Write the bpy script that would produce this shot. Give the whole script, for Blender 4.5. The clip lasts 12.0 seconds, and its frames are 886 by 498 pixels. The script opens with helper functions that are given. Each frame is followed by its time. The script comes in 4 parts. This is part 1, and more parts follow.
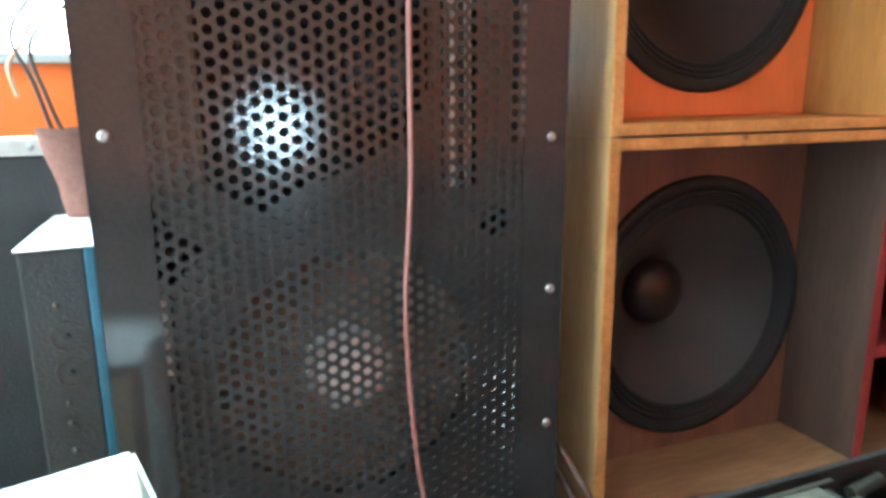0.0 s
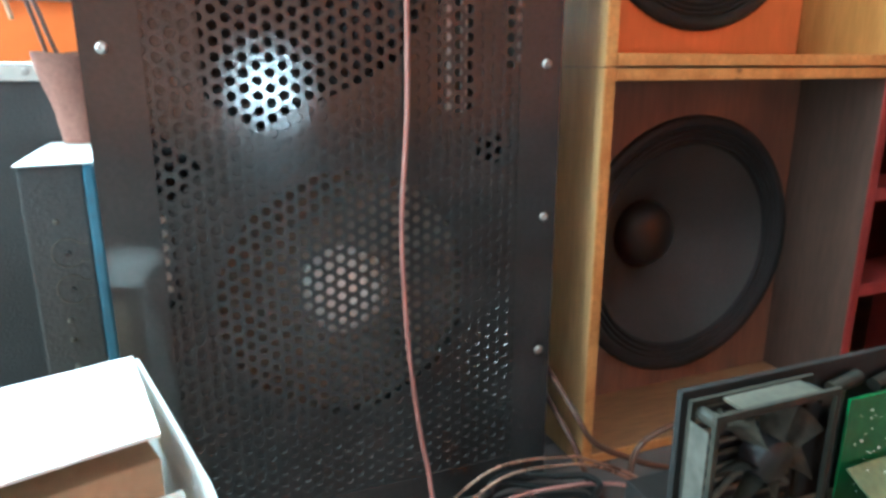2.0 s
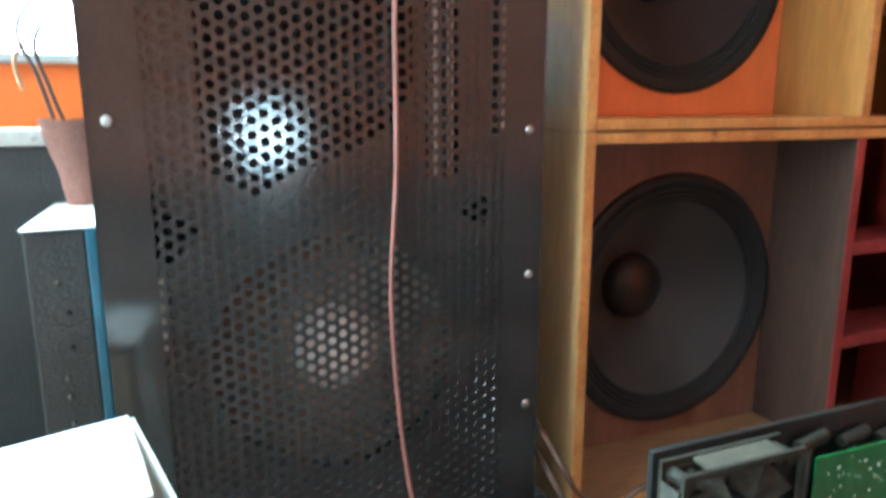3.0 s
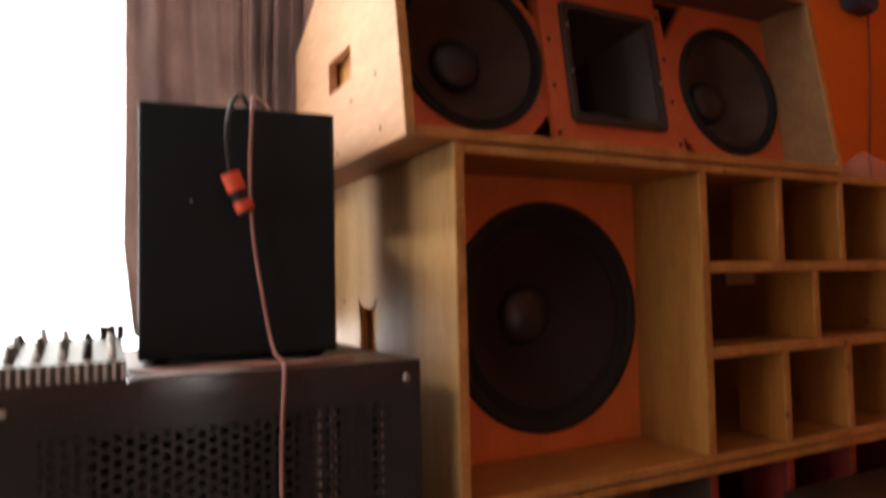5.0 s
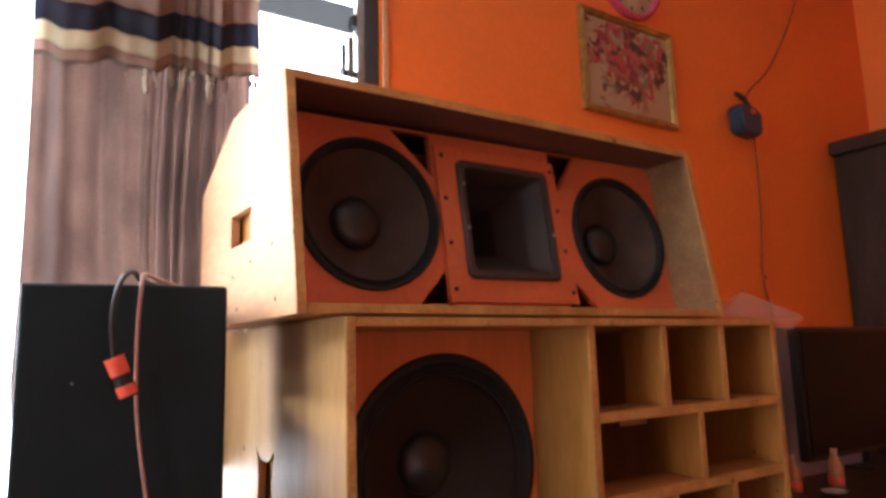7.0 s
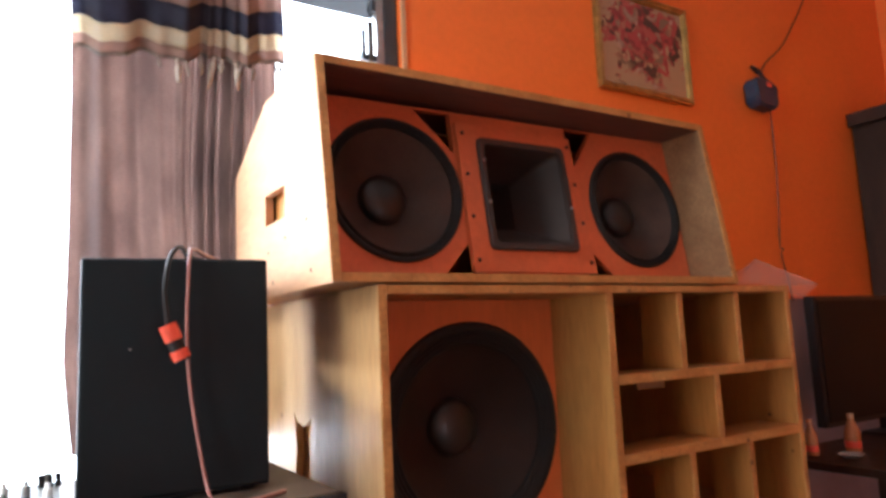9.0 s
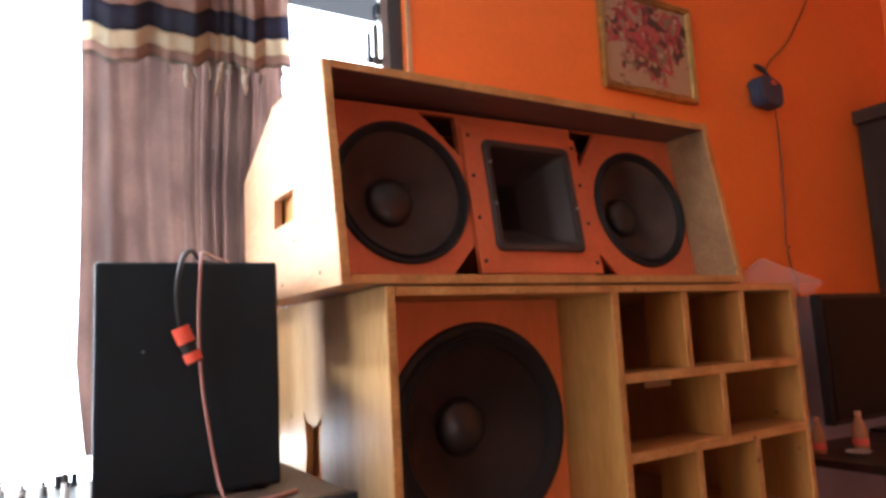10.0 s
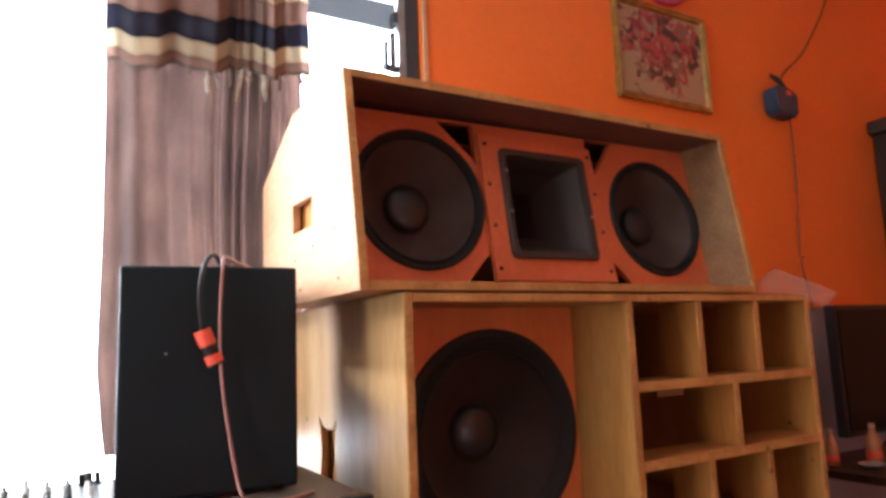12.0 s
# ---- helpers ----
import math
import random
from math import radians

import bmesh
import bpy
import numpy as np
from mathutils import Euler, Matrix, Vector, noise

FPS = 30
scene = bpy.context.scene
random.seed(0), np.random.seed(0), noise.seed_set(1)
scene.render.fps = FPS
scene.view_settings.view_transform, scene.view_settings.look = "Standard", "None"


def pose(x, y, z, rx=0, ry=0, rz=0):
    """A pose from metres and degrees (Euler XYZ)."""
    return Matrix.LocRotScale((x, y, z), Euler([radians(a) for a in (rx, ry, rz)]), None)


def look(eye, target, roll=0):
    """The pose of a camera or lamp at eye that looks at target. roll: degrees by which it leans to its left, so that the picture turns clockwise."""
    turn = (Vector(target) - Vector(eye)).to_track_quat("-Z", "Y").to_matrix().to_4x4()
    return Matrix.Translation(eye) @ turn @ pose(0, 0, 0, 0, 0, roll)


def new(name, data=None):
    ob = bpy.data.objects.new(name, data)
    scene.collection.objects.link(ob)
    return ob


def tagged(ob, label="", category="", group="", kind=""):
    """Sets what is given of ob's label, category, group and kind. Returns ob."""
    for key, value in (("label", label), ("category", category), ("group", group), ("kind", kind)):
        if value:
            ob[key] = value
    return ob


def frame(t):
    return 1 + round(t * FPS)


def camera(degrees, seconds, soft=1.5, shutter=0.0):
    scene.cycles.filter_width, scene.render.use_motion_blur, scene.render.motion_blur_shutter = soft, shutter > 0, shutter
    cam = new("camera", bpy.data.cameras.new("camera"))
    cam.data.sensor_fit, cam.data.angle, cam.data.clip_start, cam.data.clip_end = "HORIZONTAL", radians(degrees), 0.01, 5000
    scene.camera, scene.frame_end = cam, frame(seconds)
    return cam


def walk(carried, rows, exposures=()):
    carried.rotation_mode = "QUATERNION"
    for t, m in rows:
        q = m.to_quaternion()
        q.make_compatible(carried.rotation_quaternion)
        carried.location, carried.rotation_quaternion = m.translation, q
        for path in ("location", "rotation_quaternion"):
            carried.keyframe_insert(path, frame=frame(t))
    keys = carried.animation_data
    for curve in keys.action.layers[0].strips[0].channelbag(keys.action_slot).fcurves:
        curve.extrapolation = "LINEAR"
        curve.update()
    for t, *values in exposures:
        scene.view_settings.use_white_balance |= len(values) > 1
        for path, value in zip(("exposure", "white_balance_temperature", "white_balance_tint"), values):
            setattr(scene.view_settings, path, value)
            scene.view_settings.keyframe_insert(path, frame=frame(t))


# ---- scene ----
cam = camera(66.6, 12.0, soft=3.3, shutter=0.8)
PATH = [
    (0, (-0.543, -0.78, 0.657), (0.157, 1.04, 0.215), -0.5),
    (0.5, (-0.536, -0.789, 0.631), (0.19, 1.019, 0.179), -0.3),
    (1, (-0.548, -0.793, 0.613), (0.172, 1.002, 0.106), 0.1),
    (1.5, (-0.557, -0.797, 0.608), (0.146, 1.005, 0.099), 0.2),
    (2, (-0.557, -0.803, 0.604), (0.157, 0.989, 0.075), -0.0),
    (2.5, (-0.554, -0.817, 0.615), (0.168, 0.981, 0.122), 0.1),
    (2.7, (-0.554, -0.822, 0.623), (0.167, 0.984, 0.153), 0.1),
    (4.3, (-0.523, -0.911, 0.811), (0.267, 0.925, 0.744), -0.4),
    (4.5, (-0.516, -0.917, 0.887), (0.355, 0.88, 0.786), -1.7),
    (4.7, (-0.525, -0.916, 0.91), (0.424, 0.845, 0.902), -2.2),
    (4.9, (-0.525, -0.937, 0.948), (0.415, 0.827, 1.029), -1.5),
    (5, (-0.52, -0.957, 0.971), (0.4, 0.815, 1.069), -1.2),
    (5.5, (-0.544, -0.969, 1.059), (0.401, 0.777, 1.306), -0.7),
    (6, (-0.534, -0.999, 1.114), (0.423, 0.717, 1.487), -0.4),
    (6.5, (-0.489, -1.03, 1.132), (0.567, 0.62, 1.537), -1.1),
    (7, (-0.481, -1.037, 1.135), (0.603, 0.616, 1.438), -1.6),
    (9, (-0.53, -1.088, 1.101), (0.512, 0.6, 1.36), -2.6),
    (9.5, (-0.538, -1.094, 1.104), (0.495, 0.599, 1.36), -3.0),
    (10, (-0.54, -1.1, 1.102), (0.487, 0.596, 1.362), -3.0),
    (10.5, (-0.553, -1.105, 1.098), (0.442, 0.609, 1.362), -2.5),
    (11, (-0.558, -1.109, 1.102), (0.436, 0.605, 1.376), -2.2),
    (11.5, (-0.561, -1.108, 1.102), (0.43, 0.605, 1.389), -2.2),
    (12, (-0.56, -1.109, 1.103), (0.44, 0.6, 1.381), -2.2),
]
walk(cam, [(t, look(eye, target, roll)) for t, eye, target, roll in PATH],
     [(0.0, 2.0, 4420, -18), (2.7, 1.85, 4380, -19), (4.5, 1.7, 4900, -14), (5.0, -0.25, 6400, 12), (5.5, -0.5, 6800, 14), (6.0, 0.55, 5950, 10), (6.5, 0.7, 5650, 9), (7.0, 0.55, 5600, 8), (9.0, 0.78, 5350, 7), (12.0, 0.8, 5400, 7)])

# ---------------------------------------------------------------- light
world = bpy.data.worlds.new("world")
scene.world = world
world.use_nodes = True
sky = world.node_tree.nodes.new("ShaderNodeTexSky")
sky.sky_type = "NISHITA"
sky.sun_disc = False
sky.sun_elevation, sky.sun_rotation = radians(48), radians(-40)
world.node_tree.links.new(sky.outputs[0], world.node_tree.nodes["Background"].inputs[0])
world.node_tree.nodes["Background"].inputs[1].default_value = 0.12

sun = new("sun", bpy.data.lights.new("sun", "SUN"))
sun.data.energy, sun.data.angle, sun.data.color = 2.0, radians(4), (1.0, 0.95, 0.86)
sun.matrix_world = look((-2.6, 3.1, 4.5), (0, 0, 0))


def window_light(name, at, to, wide, high, watts, color):
    lamp = new(name, bpy.data.lights.new(name, "AREA"))
    lamp.data.shape, lamp.data.size, lamp.data.size_y = "RECTANGLE", wide, high
    lamp.data.energy, lamp.data.color = watts, color
    lamp.matrix_world = look(at, to)
    return lamp


window_light("window_daylight", (-0.95, 1.06, 1.75), (-0.95, -1, 1.75), 3.0, 2.1, 95, (1.0, 0.98, 0.95))
window_light("low_window_daylight", (0.35, -6.08, 0.38), (0.35, 0, 0.38), 0.26, 0.34, 10, (1.0, 0.97, 0.92))
# added fill through an unseen high opening, brightens the upper wall
window_light("added_high_daylight", (-2.68, 0.05, 2.72), (0, 0.05, 2.72), 1.28, 0.62, 42, (1.0, 0.90, 0.78))
window_light("doorway_daylight", (-2.68, -0.78, 1.05), (0, -0.78, 1.05), 0.46, 1.98, 14, (1.0, 0.87, 0.70))


# ---------------------------------------------------------------- materials
def material(name, color, rough=0.6, metal=0.0, vary=0.25, scale=6.0, stretch=(1, 1, 1), bump=0.1, fine=60.0, second=None, coat=0.0):
    """A surface with two scales of variation: broad stains and fine grain, with relief."""
    m = bpy.data.materials.new(name)
    m.use_nodes = True
    n, l = m.node_tree.nodes, m.node_tree.links
    b = n["Principled BSDF"]
    b.inputs["Roughness"].default_value, b.inputs["Metallic"].default_value = rough, metal
    b.inputs["Coat Weight"].default_value = coat
    co = n.new("ShaderNodeTexCoord")
    mp = n.new("ShaderNodeMapping")
    mp.inputs["Scale"].default_value = stretch
    l.new(co.outputs["Object"], mp.inputs[0])
    big, small = n.new("ShaderNodeTexNoise"), n.new("ShaderNodeTexNoise")
    big.inputs["Scale"].default_value, big.inputs["Detail"].default_value = scale, 5
    small.inputs["Scale"].default_value, small.inputs["Detail"].default_value = fine, 6
    l.new(mp.outputs[0], big.inputs[0])
    l.new(mp.outputs[0], small.inputs[0])
    mix = n.new("ShaderNodeMix")
    mix.data_type = "RGBA"
    dark = second or [c * (1 - vary) for c in color]
    mix.inputs["A"].default_value, mix.inputs["B"].default_value = (*dark, 1), (*color, 1)
    ramp = n.new("ShaderNodeValToRGB")
    ramp.color_ramp.elements[0].position, ramp.color_ramp.elements[1].position = 0.34, 0.66
    l.new(big.outputs["Fac"], ramp.inputs[0])
    l.new(ramp.outputs[0], mix.inputs["Factor"])
    grain = n.new("ShaderNodeMix")
    grain.data_type, grain.blend_type = "RGBA", "MULTIPLY"
    ramp2 = n.new("ShaderNodeValToRGB")
    ramp2.color_ramp.elements[0].position, ramp2.color_ramp.elements[1].position = 0.3, 0.7
    ramp2.color_ramp.elements[0].color = (1 - vary, 1 - vary, 1 - vary, 1)
    l.new(small.outputs["Fac"], ramp2.inputs[0])
    grain.inputs["Factor"].default_value = 0.8
    l.new(mix.outputs["Result"], grain.inputs["A"])
    l.new(ramp2.outputs[0], grain.inputs["B"])
    l.new(grain.outputs["Result"], b.inputs["Base Color"])
    bp = n.new("ShaderNodeBump")
    bp.inputs["Strength"].default_value, bp.inputs["Distance"].default_value = bump, 0.004
    l.new(small.outputs["Fac"], bp.inputs["Height"])
    l.new(bp.outputs[0], b.inputs["Normal"])
    rr = n.new("ShaderNodeMapRange")
    rr.inputs["To Min"].default_value, rr.inputs["To Max"].default_value = max(rough - 0.1, 0.03), min(rough + 0.1, 1)
    l.new(big.outputs["Fac"], rr.inputs["Value"])
    l.new(rr.outputs[0], b.inputs["Roughness"])
    return m


PLY_UP = material("plywood_upright_grain", (0.53, 0.225, 0.050), 0.45, second=(0.44, 0.170, 0.034), vary=0.22, scale=3, stretch=(5, 5, 0.7), fine=26, bump=0.05)
PLY_FLAT = material("plywood_lengthwise_grain", (0.52, 0.205, 0.044), 0.45, second=(0.42, 0.150, 0.030), vary=0.24, scale=3, stretch=(0.7, 5, 5), fine=26, bump=0.05)
PLY_EDGE = material("plywood_sawn_edge", (0.68, 0.33, 0.095), 0.5, second=(0.46, 0.19, 0.045), vary=0.35, scale=9, stretch=(1.5, 1.5, 1.5), fine=90, bump=0.12)
BAFFLE = material("orange_stained_plywood", (0.78, 0.205, 0.05), 0.5, second=(0.66, 0.175, 0.042), vary=0.12, scale=2.5, stretch=(4, 4, 0.8), fine=24, bump=0.04)
PINE = material("bare_pine_plywood", (0.66, 0.42, 0.19), 0.5, second=(0.54, 0.31, 0.12), vary=0.24, scale=3, stretch=(5, 5, 0.7), fine=26, bump=0.05)
PINE_DULL = material("yellowed_pine_plywood", (0.55, 0.265, 0.070), 0.5, second=(0.45, 0.195, 0.045), vary=0.26, scale=3, stretch=(5, 5, 0.7), fine=26, bump=0.05)
# older brown boards, and the shaded right side of the mid-high cabinet
OLD_SHADE_PLY = material("aged_and_shaded_plywood", (0.36, 0.185, 0.078), 0.6, second=(0.26, 0.125, 0.050), vary=0.35, scale=4, stretch=(0.8, 4, 4), fine=26, bump=0.06)
BAFFLE_OLD = material("brown_stained_plywood", (0.205, 0.084, 0.042), 0.5, second=(0.12, 0.052, 0.030), vary=0.3, scale=2.5, stretch=(4, 4, 0.7), fine=24, bump=0.05)
# aged plywood with blocked light painted in, for the lower chamber partition
OLD_SHADED = material("shaded_aged_plywood", (0.115, 0.062, 0.042), 0.55, second=(0.075, 0.042, 0.030), vary=0.35, scale=4, stretch=(4, 4, 0.7), fine=26, bump=0.06)
# dark base colour carries the shade under the top board and inside cabinets
ROOF = material("shade_darkened_plywood", (0.20, 0.075, 0.05), 0.55, second=(0.13, 0.05, 0.036), vary=0.3, scale=3, stretch=(0.7, 5, 5), fine=26, bump=0.05)
RED_WOOD = material("red_painted_wood", (0.31, 0.036, 0.030), 0.5, vary=0.35, scale=5, fine=50, bump=0.05)
ORANGE_PAINT = material("orange_baffle_paint", (0.72, 0.16, 0.05), 0.5, vary=0.16, scale=5, fine=70, bump=0.05)
DIRTY_PAPER = material("soiled_grey_paper", (0.42, 0.38, 0.34), 0.7, vary=0.3, scale=30, fine=160, bump=0.1)
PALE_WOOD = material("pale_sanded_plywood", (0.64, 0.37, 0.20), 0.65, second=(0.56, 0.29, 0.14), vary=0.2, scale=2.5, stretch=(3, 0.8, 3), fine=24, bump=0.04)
WALL = material("orange_wall_paint", (0.92, 0.200, 0.020), 0.5, vary=0.08, scale=1.5, fine=45, bump=0.06)
PLASTER = material("cream_plaster", (0.55, 0.52, 0.48), 0.8, vary=0.1, scale=1.5, fine=45, bump=0.06)
CEILING = material("white_ceiling_paint", (0.72, 0.70, 0.66), 0.8, vary=0.06, scale=1.0, fine=30, bump=0.05)
TILE = material("dark_floor_tile", (0.11, 0.09, 0.08), 0.58, vary=0.2, scale=3, fine=40, bump=0.02)
GROUT = material("floor_grout", (0.20, 0.18, 0.16), 0.8, vary=0.2)
GRILLE = material("black_enamelled_steel", (0.047, 0.046, 0.045), 0.12, metal=0.0, vary=0.25, scale=8, fine=170, bump=0.05)
BLACK_SHELL = material("black_textured_cabinet_paint", (0.036, 0.038, 0.040), 0.5, vary=0.35, scale=7, fine=240, bump=0.35)
BLACK_VINYL = material("black_vinyl_covering", (0.009, 0.015, 0.018), 0.55, vary=0.3, scale=6, fine=320, bump=0.3)
RUBBER = material("black_rubber", (0.018, 0.017, 0.016), 0.55, vary=0.25, scale=12, fine=120, bump=0.1)
CONE = material("dark_paper_cone", (0.040, 0.023, 0.018), 0.55, second=(0.026, 0.015, 0.011), vary=0.25, scale=9, fine=190, bump=0.2)
CONE_GREY = material("grey_paper_cone", (0.30, 0.26, 0.22), 0.6, second=(0.22, 0.19, 0.16), vary=0.25, scale=9, fine=190, bump=0.2)
CONE_DUSTY = material("dusty_grey_paper_cone", (0.060, 0.051, 0.044), 0.55, second=(0.042, 0.036, 0.031), vary=0.25, scale=9, fine=190, bump=0.2)
CONE_WARM = material("brown_paper_cone", (0.085, 0.050, 0.037), 0.5, second=(0.055, 0.032, 0.024), vary=0.25, scale=9, fine=190, bump=0.2)
CAP = material("dark_felt_dust_cap", (0.030, 0.022, 0.018), 0.38, vary=0.25, scale=12, fine=160, bump=0.12)
SILVER_CAP = material("silver_dust_cap", (0.95, 0.94, 0.92), 0.5, metal=0.0, vary=0.10, scale=14, fine=120, bump=0.05)
HORN_MOUTH = material("brown_black_moulded_plastic", (0.050, 0.028, 0.021), 0.6, vary=0.2, scale=7, fine=120, bump=0.05)
HORN = material("black_moulded_plastic", (0.020, 0.018, 0.018), 0.42, vary=0.25, scale=7, fine=150, bump=0.08)
STEEL = material("worn_zinc_steel", (0.55, 0.54, 0.52), 0.35, metal=1.0, vary=0.25, scale=30, fine=200, bump=0.06)
DARK_STEEL = material("dusty_grey_steel", (0.15, 0.14, 0.115), 0.55, metal=0.5, vary=0.4, scale=14, fine=120, bump=0.1)
ALU = material("white_enamelled_trim", (0.62, 0.61, 0.57), 0.4, vary=0.2, scale=10, fine=90, bump=0.04)
CARD = material("white_cardboard", (0.80, 0.78, 0.73), 0.75, vary=0.08, scale=8, fine=60, bump=0.06)
CARD_IN = material("brown_cardboard", (0.42, 0.29, 0.17), 0.85, vary=0.2, scale=8, fine=80, bump=0.08)
PAPER = material("white_paper", (0.84, 0.84, 0.84), 0.7, vary=0.05, scale=9, fine=60, bump=0.03)
BLUE_EDGE = material("blue_enamel", (0.045, 0.14, 0.22), 0.4, vary=0.25, scale=14, fine=80, bump=0.04)
NAVY = material("dark_blue_plastic", (0.022, 0.055, 0.11), 0.4, vary=0.25, scale=16, fine=90, bump=0.04)
ORANGE_PLASTIC = material("orange_red_plastic", (0.85, 0.10, 0.045), 0.4, vary=0.12, scale=30, fine=150, bump=0.03)
PINK_WIRE = material("pink_copper_speaker_wire", (0.46, 0.215, 0.18), 0.35, vary=0.2, scale=20, fine=120, bump=0.03, coat=0.4)
COPPER = material("bright_copper_wire", (0.38, 0.235, 0.165), 0.28, metal=0.7, vary=0.2, scale=30, fine=120, bump=0.03)
BROWN_WIRE = material("brown_wire", (0.10, 0.045, 0.028), 0.45, vary=0.2, scale=20, fine=120, bump=0.03)
PCB = material("green_circuit_board", (0.015, 0.085, 0.022), 0.35, second=(0.025, 0.13, 0.035), vary=0.4, scale=40, fine=200, bump=0.05)
PCB_BACK = material("dusty_circuit_board", (0.22, 0.25, 0.12), 0.6, vary=0.4, scale=22, fine=140, bump=0.1)
SOLDER = material("tinned_solder", (0.85, 0.84, 0.80), 0.3, metal=0.2, vary=0.1)
FAN_PLASTIC = material("dusty_fan_plastic", (0.018, 0.017, 0.014), 0.65, second=(0.042, 0.037, 0.027), vary=0.4, scale=20, fine=150, bump=0.1)
DUSTY_TOP = material("dusty_brown_top", (0.17, 0.105, 0.07), 0.5, second=(0.10, 0.065, 0.045), vary=0.3, scale=9, fine=110, bump=0.1)
FAN_DUST = material("dust_coated_plastic", (0.15, 0.135, 0.10), 0.85, second=(0.07, 0.062, 0.045), vary=0.4, scale=26, fine=150, bump=0.15)
DUST = material("grey_brown_dust", (0.060, 0.052, 0.034), 0.9, vary=0.3, scale=30, fine=150, bump=0.15)
CURTAIN = material("mauve_brown_curtain_cloth", (0.25, 0.155, 0.125), 0.75, second=(0.15, 0.090, 0.075), vary=0.25, scale=9, stretch=(1, 1, 0.6), fine=240, bump=0.15)
CURTAIN_DARK = material("dark_blue_curtain_band", (0.060, 0.060, 0.095), 0.85, vary=0.25, scale=12, fine=240, bump=0.15)
CURTAIN_CREAM = material("cream_satin_curtain_band", (0.74, 0.64, 0.46), 0.5, vary=0.12, scale=12, fine=200, bump=0.08)
CURTAIN_TAN = material("tan_curtain_band", (0.46, 0.31, 0.25), 0.8, vary=0.15, scale=12, fine=240, bump=0.12)
TASSEL = material("pale_tassel_yarn", (0.56, 0.49, 0.40), 0.9, vary=0.3, scale=40, fine=220, bump=0.25)
FRINGE = material("curtain_fringe", (0.30, 0.24, 0.20), 0.9, vary=0.3, scale=20, fine=200, bump=0.2)
FRAME_DARK = material("dark_window_frame", (0.045, 0.050, 0.060), 0.4, vary=0.25, scale=10, fine=100, bump=0.05)
GOLD = material("gilt_picture_moulding", (0.58, 0.36, 0.10), 0.35, metal=0.7, vary=0.4, scale=25, fine=150, bump=0.1)
PINK = material("pink_plastic", (0.62, 0.07, 0.16), 0.4, vary=0.1, scale=10, fine=100, bump=0.02)
DIAL = material("cream_clock_dial", (0.55, 0.42, 0.22), 0.5, second=(0.40, 0.22, 0.12), vary=0.2, scale=12, fine=90, bump=0.02)
DARK_WOOD = material("dark_varnished_wood", (0.055, 0.028, 0.018), 0.4, vary=0.4, scale=4, stretch=(4, 4, 0.7), fine=40, bump=0.06)
DARK_GLASS = material("dark_screen", (0.010, 0.011, 0.010), 0.5, vary=0.2, scale=4, fine=40, bump=0.0)
BROWN_CLOTH = material("reddish_brown_cloth", (0.34, 0.17, 0.13), 0.9, vary=0.3, scale=9, fine=160, bump=0.25)
GREY_PANEL = material("grey_violet_paint", (0.34, 0.28, 0.31), 0.8, vary=0.2, scale=6, fine=120, bump=0.1)
BENCH = material("bench_board", (0.30, 0.20, 0.12), 0.7, vary=0.3, scale=5, stretch=(1, 5, 5), fine=40, bump=0.08)


def add_knots(m, scale, radius):
    """Scattered dark knots and nicks on top of a wood's colour."""
    n, l = m.node_tree.nodes, m.node_tree.links
    b = n["Principled BSDF"]
    old = b.inputs["Base Color"].links[0].from_socket
    co, vo, mr, mix = n.new("ShaderNodeTexCoord"), n.new("ShaderNodeTexVoronoi"), n.new("ShaderNodeMapRange"), n.new("ShaderNodeMix")
    vo.inputs["Scale"].default_value = scale
    l.new(co.outputs["Object"], vo.inputs["Vector"])
    mr.inputs["From Min"].default_value, mr.inputs["From Max"].default_value = radius * 0.55, radius
    mr.inputs["To Min"].default_value, mr.inputs["To Max"].default_value = 0.8, 0.0
    l.new(vo.outputs["Distance"], mr.inputs["Value"])
    mix.data_type = "RGBA"
    mix.inputs["B"].default_value = (0.10, 0.04, 0.015, 1)
    l.new(old, mix.inputs["A"])
    l.new(mr.outputs[0], mix.inputs["Factor"])
    l.new(mix.outputs["Result"], b.inputs["Base Color"])


add_knots(PLY_UP, 9, 0.075)
add_knots(PINE, 8, 0.06)
add_knots(PLY_EDGE, 14, 0.13)
add_knots(PALE_WOOD, 7, 0.05)
for node in GRILLE.node_tree.nodes:
    if node.type == "MAP_RANGE":
        node.inputs["To Min"].default_value, node.inputs["To Max"].default_value = 0.05, 0.10
for m, gloss in ((PLY_UP, 0.25), (PLY_FLAT, 0.3), (BAFFLE, 0.3), (BLACK_VINYL, 0.22), (CONE, 0.25), (RUBBER, 0.3), (PINE_DULL, 0.2), (CONE_WARM, 0.2), (DARK_GLASS, 0.12), (DARK_WOOD, 0.3), (FAN_PLASTIC, 0.15), (HORN, 0.3)):
    m.node_tree.nodes["Principled BSDF"].inputs["Specular IOR Level"].default_value = gloss


def clear(name, color, rough, alpha):
    m = bpy.data.materials.new(name)
    m.use_nodes = True
    b = m.node_tree.nodes["Principled BSDF"]
    b.inputs["Base Color"].default_value = (*color, 1)
    b.inputs["Roughness"].default_value = rough
    b.inputs["Alpha"].default_value = alpha
    b.inputs["Specular IOR Level"].default_value = 0.7
    n, l = m.node_tree.nodes, m.node_tree.links
    t = n.new("ShaderNodeTexNoise")
    t.inputs["Scale"].default_value = 22
    bp = n.new("ShaderNodeBump")
    bp.inputs["Strength"].default_value = 0.3
    l.new(t.outputs["Fac"], bp.inputs["Height"])
    l.new(bp.outputs[0], b.inputs["Normal"])
    return m


